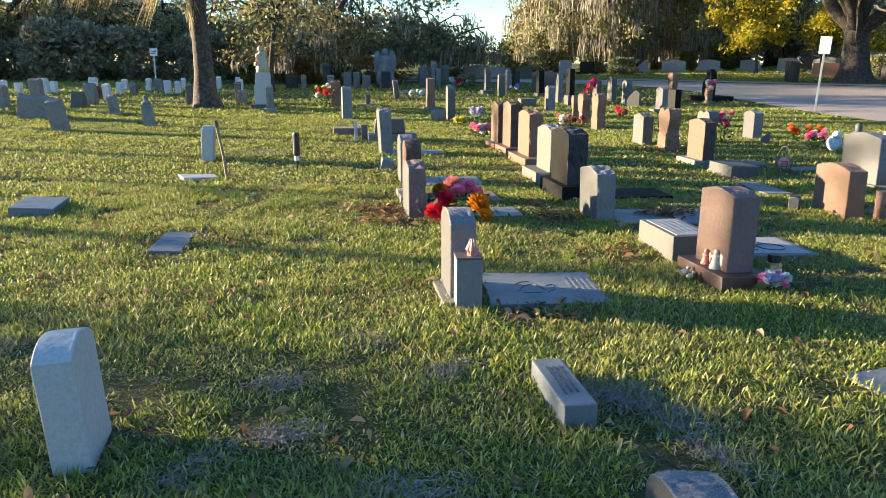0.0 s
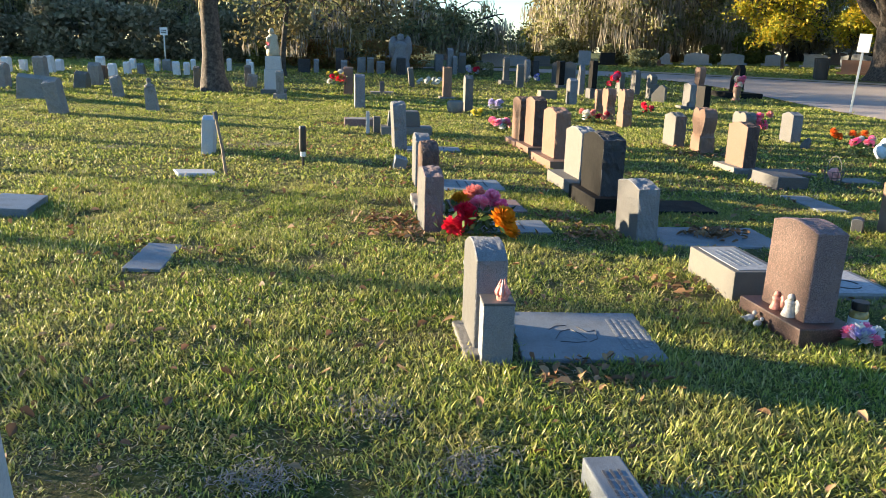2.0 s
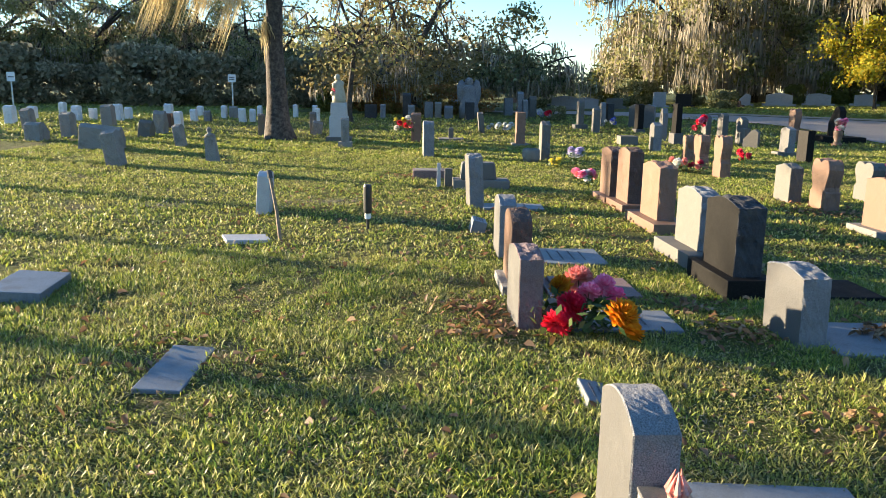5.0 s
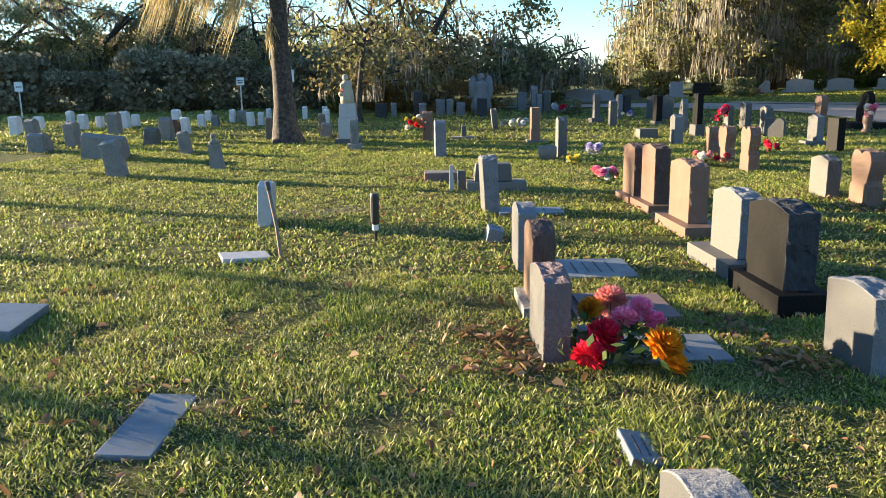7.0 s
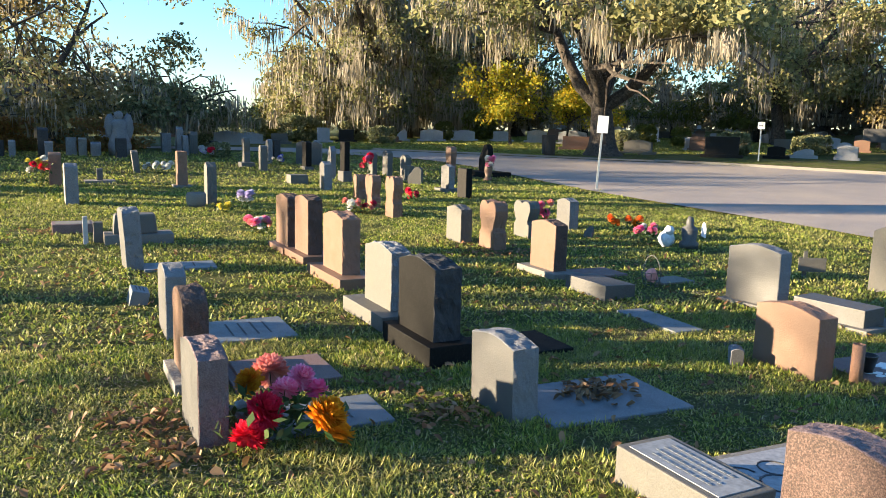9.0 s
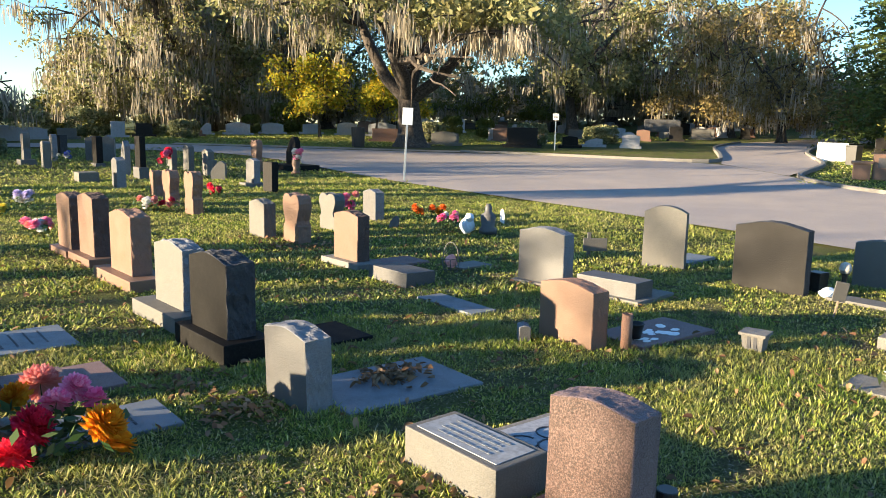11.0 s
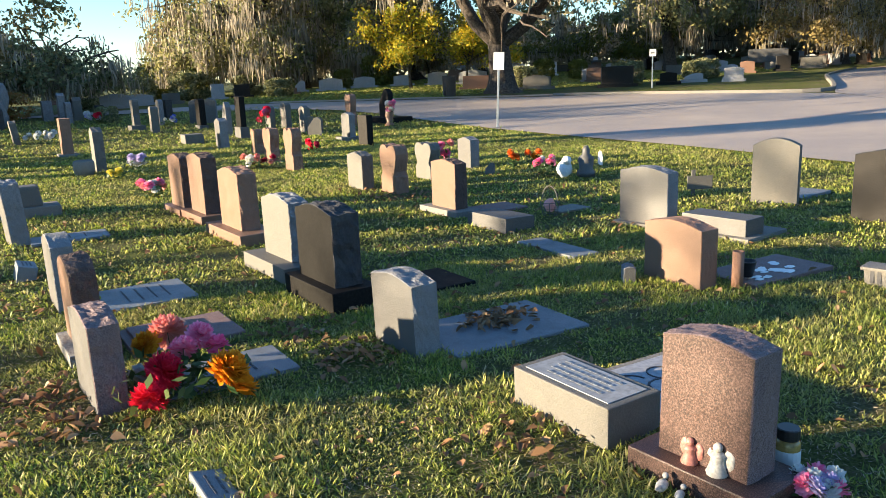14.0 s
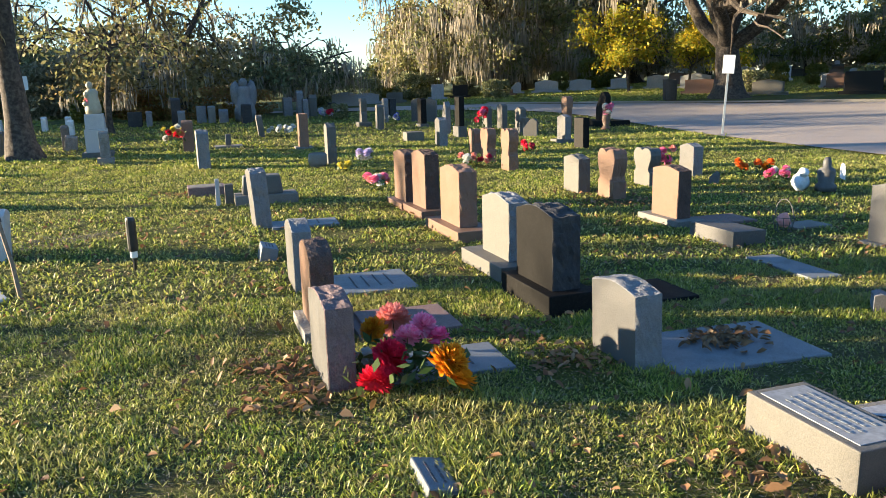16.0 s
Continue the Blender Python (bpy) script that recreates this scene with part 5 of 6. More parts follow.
for k in (-1, 1):
    part("slot", box(0.012, 0.028, 0.03, 0.125, 0, -0.084, 0.025 * k), INK, e)
basket = thing("wire_basket", "small white wire basket with a hooped handle and toys", "basket", at(5.2, 10.39, 20))
b = bmesh.new()
for k in range(10):
    a = 2 * math.pi * k / 10
    tube([(0.09 * math.cos(a), 0.09 * math.sin(a), 0), (0.12 * math.cos(a), 0.12 * math.sin(a), 0.16)], [0.004] * 2, 4, b)
for z, rr in ((0.0, 0.09), (0.08, 0.105), (0.16, 0.12)):
    tube([(rr * math.cos(i * 0.42), rr * math.sin(i * 0.42), z) for i in range(16)], [0.004] * 16, 4, b)
part("wire_frame", b, PALE, basket)
part("handle", tube([(0, 0.12 * math.cos(i * math.pi / 10), 0.16 + 0.2 * math.sin(i * math.pi / 10)) for i in range(11)], [0.006] * 11, 5), PALE, basket)
part("filling", blob(0.08, 4, (1, 1, 1.1), 0.4, 2, (0, 0, 0.12)), SALMON_P, basket)
e = thing("card_holder", "white plastic card on a short stake", "grave marker", at(7.59, 10.41, -25))
part("card", box(0.34, 0.02, 0.08, 0.26, 0.004), PALE, e)
part("stake", box(0.05, 0.03, -0.05, 0.34, 0.004, -0.08, 0.03), PALE, e)
e = thing("fan_marker", "small white fan-shaped marker on a stake", "grave marker", at(8.5, 13.9, -20))
part("fan", tablet("round", 0.24, 0.02, 0.2, 3), (WHITEP, WHITEP), e).location.z = 0.06
e = thing("fan_marker", "pale ribbed fan marker leaning on its stem", "grave marker", at(7.42, 6.75, -30, None, (0, 10)))
part("fan", box(0.14, 0.012, 0.14, 0.34, 0.004), PALE, e)
part("stem", tube([(0, 0, -0.03), (0, 0, 0.15)], [0.012, 0.012], 6), WOOD, e)
b = blob(0.15, 11, (0.9, 0.8, 1.0), 0.3, 2, (0, 0, 0.14))
blob(0.08, 12, (1, 1, 1), 0.25, 2, (-0.04, -0.08, 0.28), b)
tagged(place(part("lamb_figurine", b, plain_mat("blue_white", (0.6, 0.66, 0.72), 0.6, 0, 0.15), smooth=True), 7.17, 13.05, 20), "white lamb-shaped stone ornament", "ornament", "keepsakes on the graves")
tagged(place(part("broken_shard", tablet("slope", 0.16, 0.05, 0.2, 9), (PALE, PALE)), 6.40, 14.2, 40, None, (0, 15)), "broken pale stone shard standing in grass", "stone", "keepsakes on the graves")
lant = thing("solar_lantern", "black solar lantern with a clear globe", "lantern", at(8.55, 7.35))
part("lantern_post", lathe([(0.05, 0), (0.03, 0.03), (0.03, 0.2), (0.055, 0.22)], 10), BLACKP, lant)
part("globe", lathe([(0.05, 0.22), (0.07, 0.27), (0.05, 0.33), (0.01, 0.35)], 12), PORC, lant, smooth=True)
lant2 = thing("planter_box", "black square planter box", "planter", at(8.35, 7.55))
part("planter_body", box(0.16, 0.16, 0, 0.22, 0.006, 0, 0, 1.1), BLACKP, lant2)
tagged(place(part("ribbon_bundle", blob(0.09, 5, (1.5, 1, 0.6), 0.5, 2, (0, 0, 0.05)), petals("ribbon_blue", (0.2, 0.35, 0.6), (0.6, 0.7, 0.8))), 8.15, 7.28), "blue and white ribbon bundle", "ribbon")

stk = thing("leaning_stick", "weathered grey stick leaning over the white headstone", "stick", at(-2.62, 9.62))
part("shaft", tube([(0.0, 0, -0.05), (-0.05, 0.05, 0.3), (-0.14, 0.1, 0.72)], [0.022, 0.02, 0.018], 7), WOOD, stk)
part("tip", tube([(-0.13, 0.095, 0.66), (-0.145, 0.1, 0.75)], [0.03, 0.028], 8), INK, stk)
bp = thing("stake_light", "black stake light with a white collar", "garden light", at(-1.83, 10.45))
part("light_tube", lathe([(0.045, 0.19), (0.05, 0.22), (0.05, 0.50), (0.04, 0.53)], 14), BLACKP, bp)
part("collar", lathe([(0.028, 0.12), (0.036, 0.13), (0.036, 0.19)], 12), WHITEP, bp)
part("spike", lathe([(0.006, -0.06), (0.016, 0.0), (0.02, 0.12)], 8), BLACKP, bp)


def road_sign(label, x, y, h, w, ph, yaw, lean=(0, 0), rows=0):
    e = thing("road_sign", label, "sign", at(x, y, yaw, None, lean), "road signs")
    part("pole", box(0.06, 0.04, -0.1, h, 0.006), METAL, e)
    part("sign_plate", box(w, 0.012, h - ph, h + 0.02, 0.004, 0, -0.03), WHITEP, e)
    if rows:
        bb = bars(rows, w * 0.7, ph * 0.6, 0, 0.05, seed=int(x))
        o = part("lettering", bb, INK, e)
        o.rotation_euler, o.location = (radians(90), 0, 0), (0, -0.038, h - ph / 2)
    return e


road_sign("white metal road sign on a leaning steel post", 10.85, 22.05, 2.08, 0.30, 0.46, -25, (0, 2.5))
road_sign("small white road sign with dark lettering", -13.6, 35.8, 1.65, 0.34, 0.32, 15, (0, 0), 2)
road_sign("small white speed sign with dark lettering", -23.5, 34.6, 1.6, 0.34, 0.4, 25, (0, 0), 1)
road_sign("white sign plate behind an oak trunk", -11.2, 35.6, 1.95, 0.3, 0.5, 15)
road_sign("small blue and white sign on a thin post", 24.6, 32.0, 1.75, 0.3, 0.3, -35, (0, 0), 1)

bn = thing("litter_bin", "dark slatted litter bin by the road", "bin", at(16.2, 36.6))
part("bin_liner", lathe([(0.26, 0), (0.29, 0.9), (0.25, 0.9), (0.24, 0.7)], 18), DARKBIN, bn)
for k in range(18):
    a = 2 * math.pi * k / 18
    o = part("slat", box(0.02, 0.075, 0.03, 0.95, 0.004), DARKBIN, bn)
    o.location, o.rotation_euler = (0.29 * math.cos(a), 0.29 * math.sin(a), 0), (0, 0.03, a)
b2 = thing("litter_bin", "plain dark bin on the lawn island", "bin", at(29.6, 19.9))
part("bin_body", box(0.4, 0.4, 0, 0.72, 0.02, 0, 0, 1.1), BLACKP, b2)
part("bin_rim", box(0.48, 0.48, 0.72, 0.78, 0.01), BLACKP, b2)

# the pedestal with its statue
pd = thing("pedestal", "stepped white stone pedestal under a statue", "pedestal", at(-5.5, 23.45, 10))
part("base", box(0.72, 0.72, -0.05, 0.12, 0.015), PALE, pd)
part("lower_block", box(0.52, 0.52, 0.12, 0.70, 0.015), WHITE, pd)
part("upper_block", box(0.46, 0.46, 0.70, 1.08, 0.015, 0, 0, 0.95), WHITE, pd)
b = lathe([(0.19, 0), (0.2, 0.12), (0.17, 0.3), (0.14, 0.45), (0.16, 0.55), (0.09, 0.62)], 14)
blob(0.15, 3, (1.0, 1.2, 0.7), 0.3, 2, (-0.1, 0, 0.25), b)
blob(0.085, 4, (1, 1, 1.15), 0.12, 2, (-0.04, 0, 0.70), b)
blob(0.1, 6, (0.8, 1.3, 1.2), 0.3, 2, (-0.1, -0.03, 0.47), b)
st = place(part("statue", b, stone_mat("cream_statue", (0.40, 0.36, 0.26), (0.3, 0.26, 0.18), (0.45, 0.42, 0.32), 0.6, 40, 0.5), smooth=True), -5.5, 23.45, 0, ground_z(-5.5, 23.45) + 1.08)
tagged(st, "small cream seated garden statue on the pedestal", "statue")
bouquet("small pink flower wreath on the statue", -5.62, 23.38, [(0, 0, 0.05, 0.08, 14, SALMON_P), (0.03, -0.05, 0.0, 0.07, 14, PINK_P)], 12, 6, 0.03, z=ground_z(-5.5, 23.45) + 1.38)
headstone(-4.98, 21.6, 0.3, 0.2, 0.76, "arch", WE, "narrow grey headstone before the statue", 10, plinth=(0.06, 0.08, 0.14, WEATHERED))
b = lathe([(0.42, 0), (0.45, 0.4), (0.30, 0.9), (0.26, 1.1), (0.32, 1.3), (0.14, 1.45)], 14)
blob(0.17, 8, (1, 1, 1.2), 0.12, 2, (0, 0, 1.58), b)
blob(0.5, 9, (0.5, 0.35, 1.25), 0.35, 2, (0.32, 0.1, 1.05), b)
blob(0.45, 10, (0.5, 0.35, 1.2), 0.35, 2, (-0.30, 0.1, 1.12), b)
tagged(place(part("statue", b, GREY_ROUGH, smooth=True), -2.75, 34.6, 10, None, (0, 0), 0.95), "dark grey winged stone statue by the hedge", "statue")
ob = thing("obelisk_marker", "small stone marker with a knob finial", "headstone", at(-6.8, 17.6, 8, None, (0, -5)), "old headstones on the lawn")
part("shaft", box(0.26, 0.26, -0.05, 0.52, 0.02, 0, 0, 0.8), WEATHERED, ob)
part("finial", lathe([(0.10, 0.52), (0.12, 0.56), (0.04, 0.6), (0.05, 0.64), (0.06, 0.68), (0.02, 0.73)], 12), WEATHERED, ob, smooth=True)

# monuments on the island lawn
cr = thing("cross_monument", "wide tan granite monument with a tall cross", "monument", at(25.0, 15.3, 32))
part("main_block", box(0.45, 2.1, 0, 0.82, 0.03), TAN, cr)
part("wing_block", box(0.5, 0.5, 0, 0.5, 0.02, -0.1, 1.35), TAN, cr)
part("wing_block", box(0.5, 0.5, 0, 0.5, 0.02, -0.1, -1.35), TAN, cr)
part("wing_cap", box(0.6, 0.62, 0.5, 0.58, 0.02, -0.1, 1.35), TAN, cr)
part("wing_cap", box(0.6, 0.62, 0.5, 0.58, 0.02, -0.1, -1.35), TAN, cr)
part("cross_shaft", box(0.22, 0.30, 0.82, 1.98, 0.02), TAN, cr)
part("cross_arm", box(0.21, 0.72, 1.45, 1.68, 0.02), TAN, cr)
for yy in (0.78, -0.78):
    part("portrait_panel", box(0.01, 0.26, 0.40, 0.70, 0.002, -0.23, yy), INK, cr)
o = part("lettering", bars(1, 0.8, 0.12, 0, 0.1, seed=2), INK, cr)
o.rotation_euler, o.location = (radians(90), 0, radians(-90)), (-0.228, 0, 0.55)
jn = thing("black_monument", "black granite monument with etched scene and pale lettering", "monument", at(23.9, 11.7, 24))
part("tablet", tablet("serp", 1.7, 0.25, 0.86, 5), BK, jn)
o = part("lettering", bars(3, 0.6, 0.28, 0, 0.03, seed=6), PALE, jn)
o.rotation_euler, o.location = (radians(90), 0, radians(-90)), (-0.128, 0, 0.52)
part("etched_shape", blob(0.3, 2, (0.02, 1.4, 0.35), 0.2, 2, (-0.125, 0.1, 0.2)), plain_mat("pale_teal", (0.35, 0.55, 0.5), 0.5), jn)
vase("small_vase", "small white vase beside the black monument", 23.4, 13.0, [(0.08, 0), (0.12, 0.12), (0.08, 0.25), (0.1, 0.3)], PORC)
tb = thing("white_tomb", "white box tomb with a sloped lid", "tomb", at(31.2, 21.8, 40))
part("tomb_body", box(0.9, 1.1, 0, 0.75, 0.03, 0, 0, 0.96), WHITEP, tb)
part("tomb_lid", box(1.1, 1.4, -0.02, 0.1, 0.02), WHITEP, tb)
pn = thing("raised_monument", "large pale stone panel raised on a post", "monument", at(39.0, 38.6, 45))
part("panel", box(0.3, 2.3, 0.45, 1.25, 0.03), GREY, pn)
part("support", box(0.25, 0.3, -0.1, 0.45, 0.01), CONCRETE, pn)

# scattered far graves
FAR = [headstone(30.0, 40.0, w, 0.25, h, st, mt, lab, 40, plinth=(0.1, 0.1, 0.12, mt[0]), group="far graves", centred=True) for w, h, st, mt, lab in
       [(0.9, 0.7, "serp", LG, "grey far headstone on a plinth"), (0.6, 0.75, "arch", LG, "pale far headstone on a plinth"), (1.1, 0.6, "flat", P, "low wide pale far monument"), (0.8, 0.7, "serp", BR, "brown far headstone on a plinth"), (0.7, 0.8, "serp", DG, "dark far headstone on a plinth"), (0.45, 0.9, "gable", OW, "narrow white far headstone")]]
q, k = random.Random(17), 0
for a0, a1, d0, d1, n in ((-60, -47, 46, 72, 40), (-47, -20, 52, 74, 46), (-20, 6, 50, 68, 18), (-80, -60, 34, 62, 44), (-42, -30, 42, 52, 8)):
    for _ in range(n):
        a, d = radians(q.uniform(a0, a1)), q.uniform(d0, d1)
        x, y = -math.sin(a) * d, 3 + math.cos(a) * d
        if 26 < x < 60 and 24 < y < 34.5:
            continue
        copy_thing(FAR[k % 6], at(x, y, math.degrees(math.atan2(y, x)) + q.uniform(-12, 12), None, (0, q.uniform(-2, 2)), q.uniform(0.8, 1.15)))
        k += 1
for k, (x, y) in enumerate([(29.5, 31.8), (31, 33.5), (33, 40), (35.5, 36.8), (28.5, 38), (30.5, 41)]):
    FAR[k].matrix_basis = at(x, y, 40)


# ---- grass, leaves and moss on the ground ----
def clear_of(x, y):
    ok = np.ones(len(x), bool)
    for cx, cy, hx, hy, a in FOOT:
        if abs(cx) > 22 or cy > 32:
            continue
        u, v = (x - cx) * math.cos(a) + (y - cy) * math.sin(a), -(x - cx) * math.sin(a) + (y - cy) * math.cos(a)
        ok &= ~((np.abs(u) < hx) & (np.abs(v) < hy))
    return ok


def cell_noise(x, y, s, seed):
    r = np.random.default_rng(seed)
    g = r.random((64, 64))
    u, v = x / s + 1000, y / s + 1000
    i, j = np.floor(u).astype(int), np.floor(v).astype(int)
    fu, fv = u - i, v - j
    fu, fv = fu * fu * (3 - 2 * fu), fv * fv * (3 - 2 * fv)
    i, j = i % 64, j % 64
    return (g[i, j] * (1 - fu) + g[(i + 1) % 64, j] * fu) * (1 - fv) + (g[i, (j + 1) % 64] * (1 - fu) + g[(i + 1) % 64, (j + 1) % 64] * fu) * fv


def grass(name, x, y, length, width, seed, label):
    r = np.random.default_rng(seed)
    d = 0.6 * cell_noise(x, y, 0.45, 1) + 0.4 * cell_noise(x, y, 0.13, 2)
    bare = np.zeros(len(x))
    for cx, cy, rr in ((-0.25, 7.3, 0.55), (0.0, 6.5, 0.3), (1.5, 6.9, 0.35), (0.95, 3.85, 0.35), (-2.1, 5.9, 0.45), (0.45, 4.3, 0.35), (2.0, 5.3, 0.25), (4.2, 13.0, 0.5), (-0.4, 8.2, 0.4)):
        bare = np.maximum(bare, np.exp(-((x - cx) ** 2 + (y - cy) ** 2) / rr ** 2))
    road = np.interp(y, [p[1] for p in NEAR_EDGE[:12]], [p[0] for p in NEAR_EDGE[:12]])
    keep = (d + r.normal(0, 0.08, len(x)) > 0.30) & clear_of(x, y) & (bare < r.uniform(0.15, 1.1, len(x))) & (x < road + r.normal(0, 0.12, len(x)))
    x, y, d = x[keep], y[keep], d[keep]
    n = len(x)
    tuft = 0.55 * cell_noise(x, y, 0.7, 5) + 0.45 * cell_noise(x, y, 0.21, 8)
    ln = length * r.uniform(0.5, 1.3, n) * (0.35 + 1.35 * tuft)
    el, az = r.uniform(0.1, 1.25, n), r.uniform(0, 2 * math.pi, n)
    hz = turf_z(x, y) - 0.004
    base = np.stack([x, y, hz], -1)
    out = np.stack([np.cos(az) * np.cos(el), np.sin(az) * np.cos(el), np.sin(el)], -1)
    side = np.stack([-np.sin(az), np.cos(az), 0 * az], -1) * (width * r.uniform(0.6, 1.3, n))[:, None]
    mid = base + out * (ln * 0.55)[:, None]
    tip = base + out * ln[:, None]
    tip[:, 2] -= ln * 0.22 * np.cos(el)
    v = np.stack([base, mid + side, tip, mid - side], 1).reshape(-1, 3)
    return tagged(new(name, np_mesh(name, v, np.arange(4 * n).reshape(n, 4), GRASS)), label, "grass", kind="stuff")


def sow(n, x0, x1, y0, y1, r):
    return r.uniform(x0, x1, n), r.uniform(y0, y1, n)


r = np.random.default_rng(23)
x, y = sow(760000, -4.5, 6.5, 0.3, 9.0, r)
ok = (np.abs(np.degrees(np.arctan2(x - 0.3, y + 1.6))) < 48)
grass("near_grass", x[ok], y[ok], 0.052, 0.0040, 1, "coarse short green lawn grass with straw")
x, y = sow(200000, -4.5, 8.0, 0.3, 10.0, r)
ok = clear_of(x, y) & (np.abs(np.degrees(np.arctan2(x - 0.3, y + 1.6))) < 50)
x, y = x[ok], y[ok]
n, az, el, ln = len(x), r.uniform(0, 2 * math.pi, ok.sum()), r.uniform(-0.05, 0.45, ok.sum()), r.uniform(0.012, 0.045, ok.sum())
base = np.stack([x, y, turf_z(x, y) + r.uniform(0.001, 0.008, n)], -1)
out = np.stack([np.cos(az) * np.cos(el), np.sin(az) * np.cos(el), np.sin(el)], -1) * ln[:, None]
side = np.stack([-np.sin(az), np.cos(az), r.normal(0, 0.4, n)], -1) * r.uniform(0.0012, 0.0026, n)[:, None]
v = np.stack([base, base + out * 0.5 + side, base + out, base + out * 0.5 - side], 1).reshape(-1, 3)
THATCH = leafy_mat("thatch", [(0.0, (0.12, 0.085, 0.06)), (0.6, (0.28, 0.23, 0.16)), (1.0, (0.52, 0.45, 0.32))], 0.2, 0.8, 0.4, (0.16, 0.15, 0.10), 1.5)
tagged(new("thatch", np_mesh("thatch", v, np.arange(4 * n).reshape(n, 4), THATCH)), "dead straw and grey thatch between the grass blades", "thatch", kind="stuff")
x, y = sow(420000, -12, 12, 8.0, 24, r)
ok = (np.abs(x) < 0.95 * (y + 2)) & ((y > 9.0) | (x < -4.5) | (x > 6.5))
grass("far_grass", x[ok], y[ok], 0.056, 0.0095, 2, "sunlit short lawn grass among the graves")
x, y = sow(110000, 6.5, 12, 0.5, 9, r)
grass("side_grass", x, y, 0.05, 0.006, 3, "short lawn grass towards the road")
x, y = sow(130000, -10, 10, -6, 9, r)
ok = (np.abs(np.degrees(np.arctan2(x - 0.3, y + 1.6))) >= 48) | (y < 0.3) | (x < -4.5)
ok &= x < 6.5
grass("outer_grass", x[ok], y[ok], 0.055, 0.007, 6, "short lawn grass round the older stones")
x, y = sow(90000, -22, 12, 20, 37, r)
grass("distant_grass", x, y, 0.085, 0.02, 4, "sunlit lawn grass far off")

for nm, n, x0, x1, y0, y1, lab in (("lawn_grass", 30000, -45, -12, 24, 52, "lawn grass below the far oaks"), ("lawn_grass", 45000, 6, 40, 36.5, 56, "lawn grass across the road"), ("lawn_grass", 30000, 21.3, 42, 2, 24, "lawn grass on the road island")):
    x, y = sow(n, x0, x1, y0, y1, r)
    far = np.interp(x, [4, 8, 13.7, 17.5, 21, 24], [40.6, 39.3, 36.2, 33.4, 30.5, 26])
    ok = (y > far + 0.6) & ~((x > 24) & (y < 31 + 0.15 * (x - 24)) & (y > 20)) if y0 > 30 else (y < 16.5 + 0.5 * (x - 21)) if x0 > 20 else y > 0
    x, y = x[ok], y[ok]
    n, q = len(x), np.random.default_rng(n)
    az = q.uniform(0, 2 * math.pi, n)
    base = np.stack([x, y, np_ground(x, y) - 0.02], -1)
    side = np.stack([np.cos(az), np.sin(az), 0 * az], -1) * 0.035
    ln = q.uniform(0.05, 0.10, n)[:, None]
    mid, tip = base + ln * (0, 0, 0.6), base + ln * np.stack([q.normal(0, 0.9, n), q.normal(0, 0.9, n), np.ones(n)], -1)
    v = np.stack([base, mid + side, tip, mid - side], 1).reshape(-1, 3)
    tagged(new(nm, np_mesh(nm, v, np.arange(4 * n).reshape(n, 4), GRASS)), lab, "grass", kind="stuff")

# dry leaves
r = np.random.default_rng(31)
x, y = sow(1900, -4, 7, 0.5, 14, r)
for cx, cy, n, s in ((-0.3, 7.25, 120, 0.22), (-0.15, 6.75, 70, 0.16), (1.55, 7.0, 90, 0.15), (1.1, 3.95, 70, 0.2), (-2.1, 5.9, 60, 0.25), (1.9, 5.45, 60, 0.2), (4.25, 12.9, 110, 0.35), (-2.35, 15.9, 60, 0.25), (1.35, 7.6, 50, 0.2)):
    x, y = np.append(x, r.normal(cx, s, n)), np.append(y, r.normal(cy, s, n))
ok = clear_of(x, y)
x, y = x[ok], y[ok]


def litter(name, x, y, z, label, size=0.027, seed=1):
    r = np.random.default_rng(seed)
    n = len(x)
    az, ti = r.uniform(0, 2 * math.pi, n), r.normal(0, 0.45, n)
    a = np.stack([np.cos(az) * np.cos(ti), np.sin(az) * np.cos(ti), np.sin(ti)], -1)
    c = np.stack([-np.sin(az), np.cos(az), r.normal(0, 0.4, n)], -1)
    s = size * r.uniform(0.6, 1.5, (n, 1))
    o = np.stack([x, y, z + r.uniform(0.012, 0.045, n)], -1)
    up = np.array([0, 0, 0.35]) * s
    v = np.stack([o - a * s, o - a * s * 0.3 + c * s * 0.55 + up, o + a * s * 0.5 + c * s * 0.4 + up, o + a * s * 1.3, o + a * s * 0.5 - c * s * 0.4 + up, o - a * s * 0.3 - c * s * 0.55 + up], 1).reshape(-1, 3)
    k = np.arange(n)[:, None] * 6
    f = np.concatenate([k + np.array([[0, 1, 2, 3]]), k + np.array([[0, 3, 4, 5]])], 0)
    return tagged(new(name, np_mesh(name, v, f, DRYLEAF)), label, "leaves", kind="stuff")


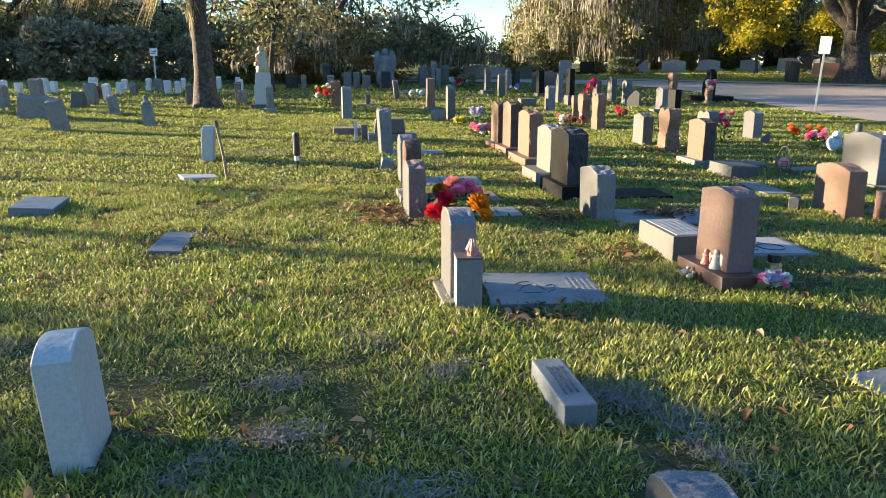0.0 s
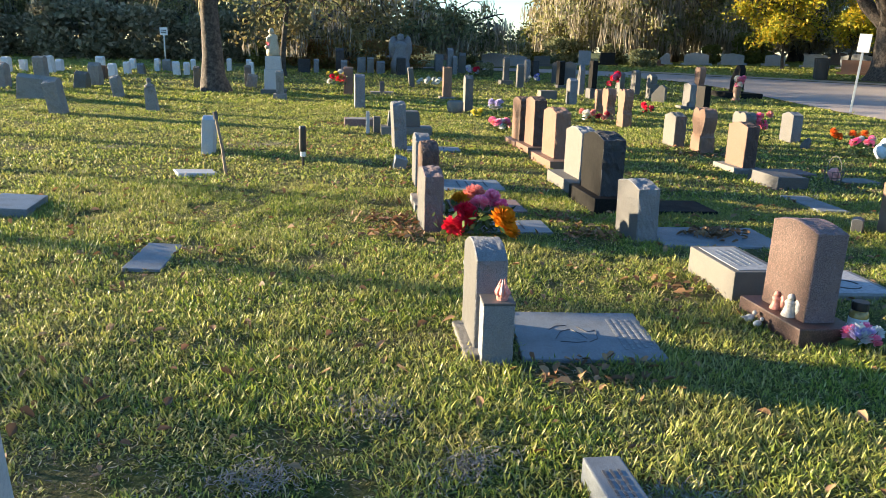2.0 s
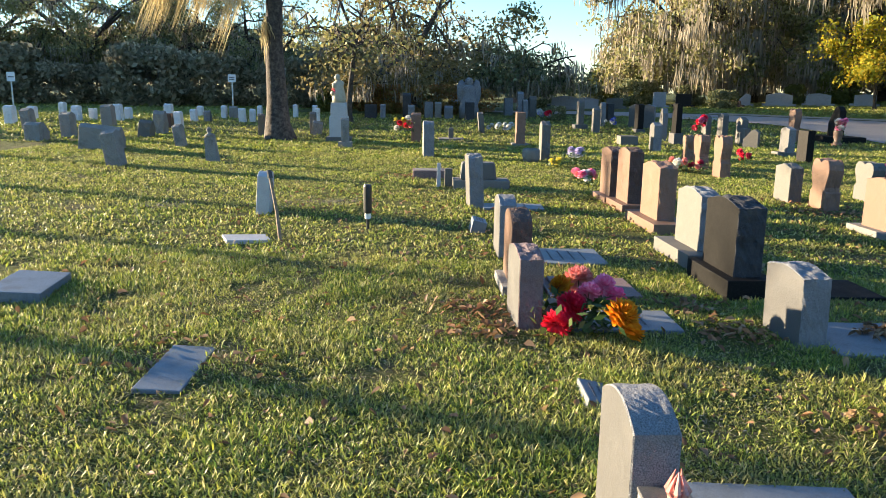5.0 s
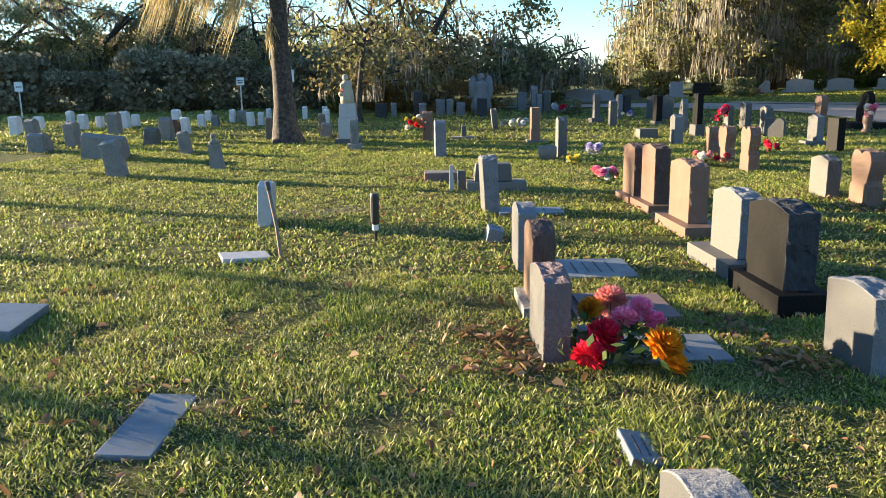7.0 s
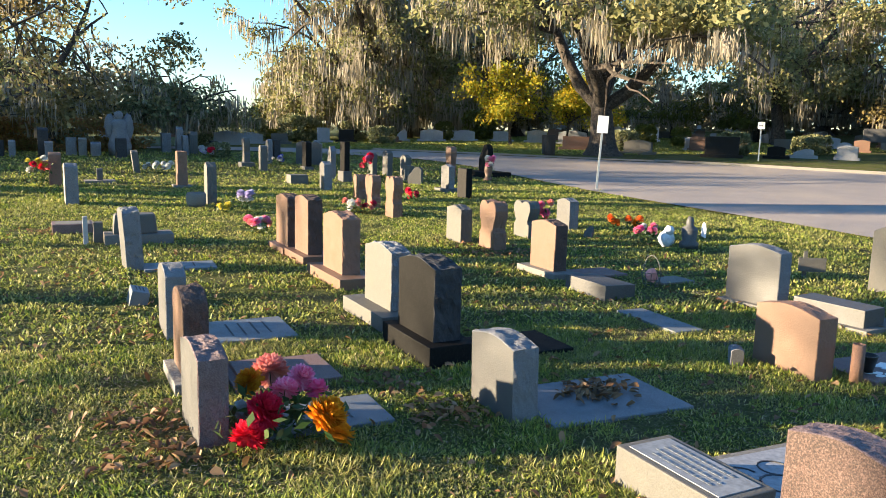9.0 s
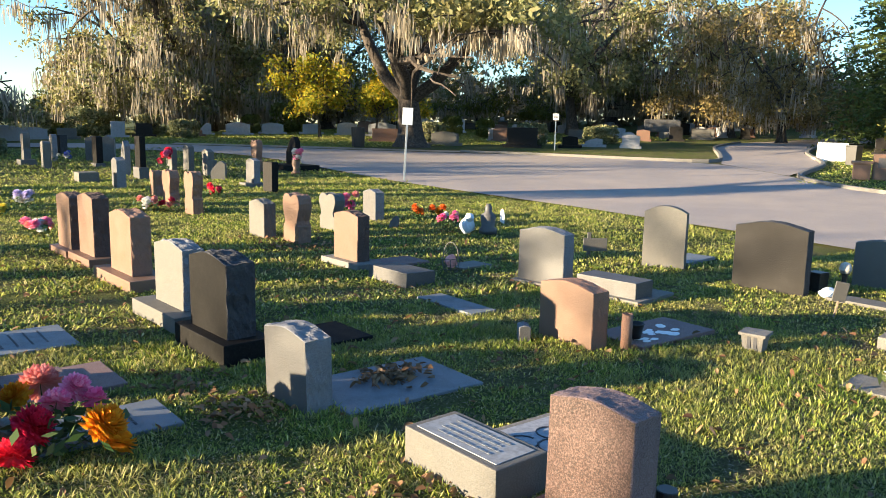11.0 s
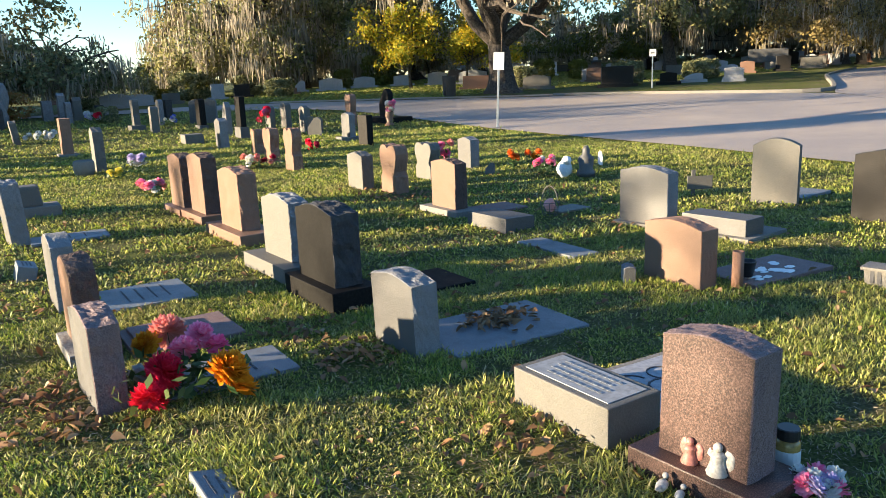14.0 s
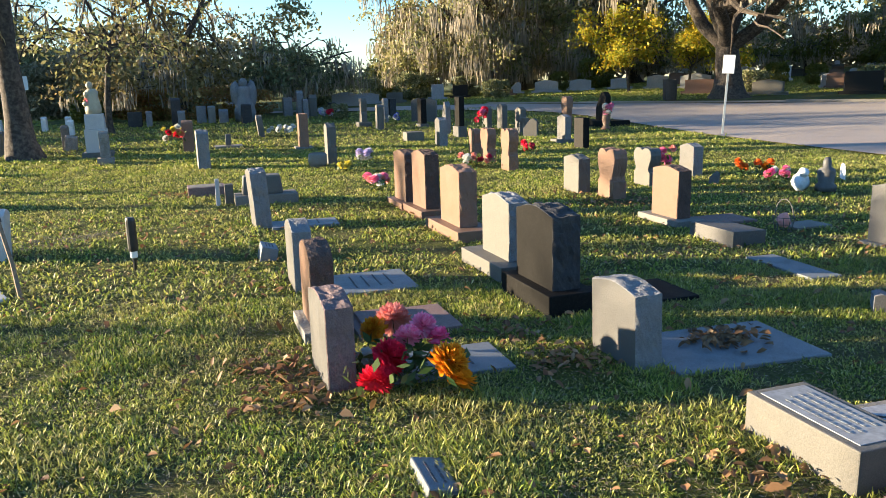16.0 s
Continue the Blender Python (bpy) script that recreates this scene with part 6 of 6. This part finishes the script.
litter("dry_leaves", x, y, turf_z(x, y), "scattered curled brown dry leaves in the grass")
x, y = r.normal(2.66, 0.13, 150), r.normal(7.12, 0.10, 150)
litter("leaf_pile", x, y, np_ground(x, y) + 0.005, "small heap of dry leaves on the ledger slab", 0.028, 2)


def moss_clump(x, y, L, Wd, n, seed, yaw):
    r = np.random.default_rng(seed)
    vs, fs = [], []
    for k in range(int(n * 0.55)):
        p = np.array([r.normal(0, L / 2.4), r.normal(0, Wd / 2.1), r.uniform(0.01, 0.035)])
        d = r.uniform(0, 2 * math.pi)
        b0 = len(vs)
        for i in range(6):
            sx, sy = -math.sin(d) * 0.0022, math.cos(d) * 0.0022
            vs += [(p[0] - sx, p[1] - sy, p[2]), (p[0] + sx, p[1] + sy, p[2] + 0.001)]
            d += r.normal(0, 0.9)
            p = p + np.array([math.cos(d) * 0.013, math.sin(d) * 0.013, r.normal(0, 0.006)])
            p[2] = max(0.008, min(0.045, p[2]))
        fs += [(b0 + 2 * i, b0 + 2 * i + 1, b0 + 2 * i + 3, b0 + 2 * i + 2) for i in range(5)]
    o = new("moss_clump", np_mesh("moss_clump", vs, fs, FALLENMOSS))
    place(o, x, y, yaw, float(turf_z(np.array([x]), np.array([y]))[0]))
    return tagged(o, "fallen clump of grey Spanish moss on the grass", "moss", "fallen moss")


for k, (x, y, L, Wd, n, yw) in enumerate([(1.22, 2.66, 0.30, 0.16, 900, 10), (1.45, 2.45, 0.35, 0.14, 900, -35), (1.55, 2.12, 0.30, 0.1, 600, -60), (-0.21, 2.2, 0.2, 0.13, 420, 20), (-0.35, 2.75, 0.22, 0.14, 320, 0), (0.45, 2.9, 0.22, 0.12, 350, 40), (-2.05, 3.2, 0.3, 0.15, 420, 10), (0.0, 3.35, 0.25, 0.14, 300, 0), (-2.9, 12.4, 0.9, 0.45, 900, 30), (-5.0, 11.6, 0.5, 0.3, 500, 10), (0.35, 1.75, 0.3, 0.15, 400, 0), (-0.5, 1.9, 0.3, 0.12, 300, 60)]):
    moss_clump(x, y, L, Wd, n, k + 1, yw)
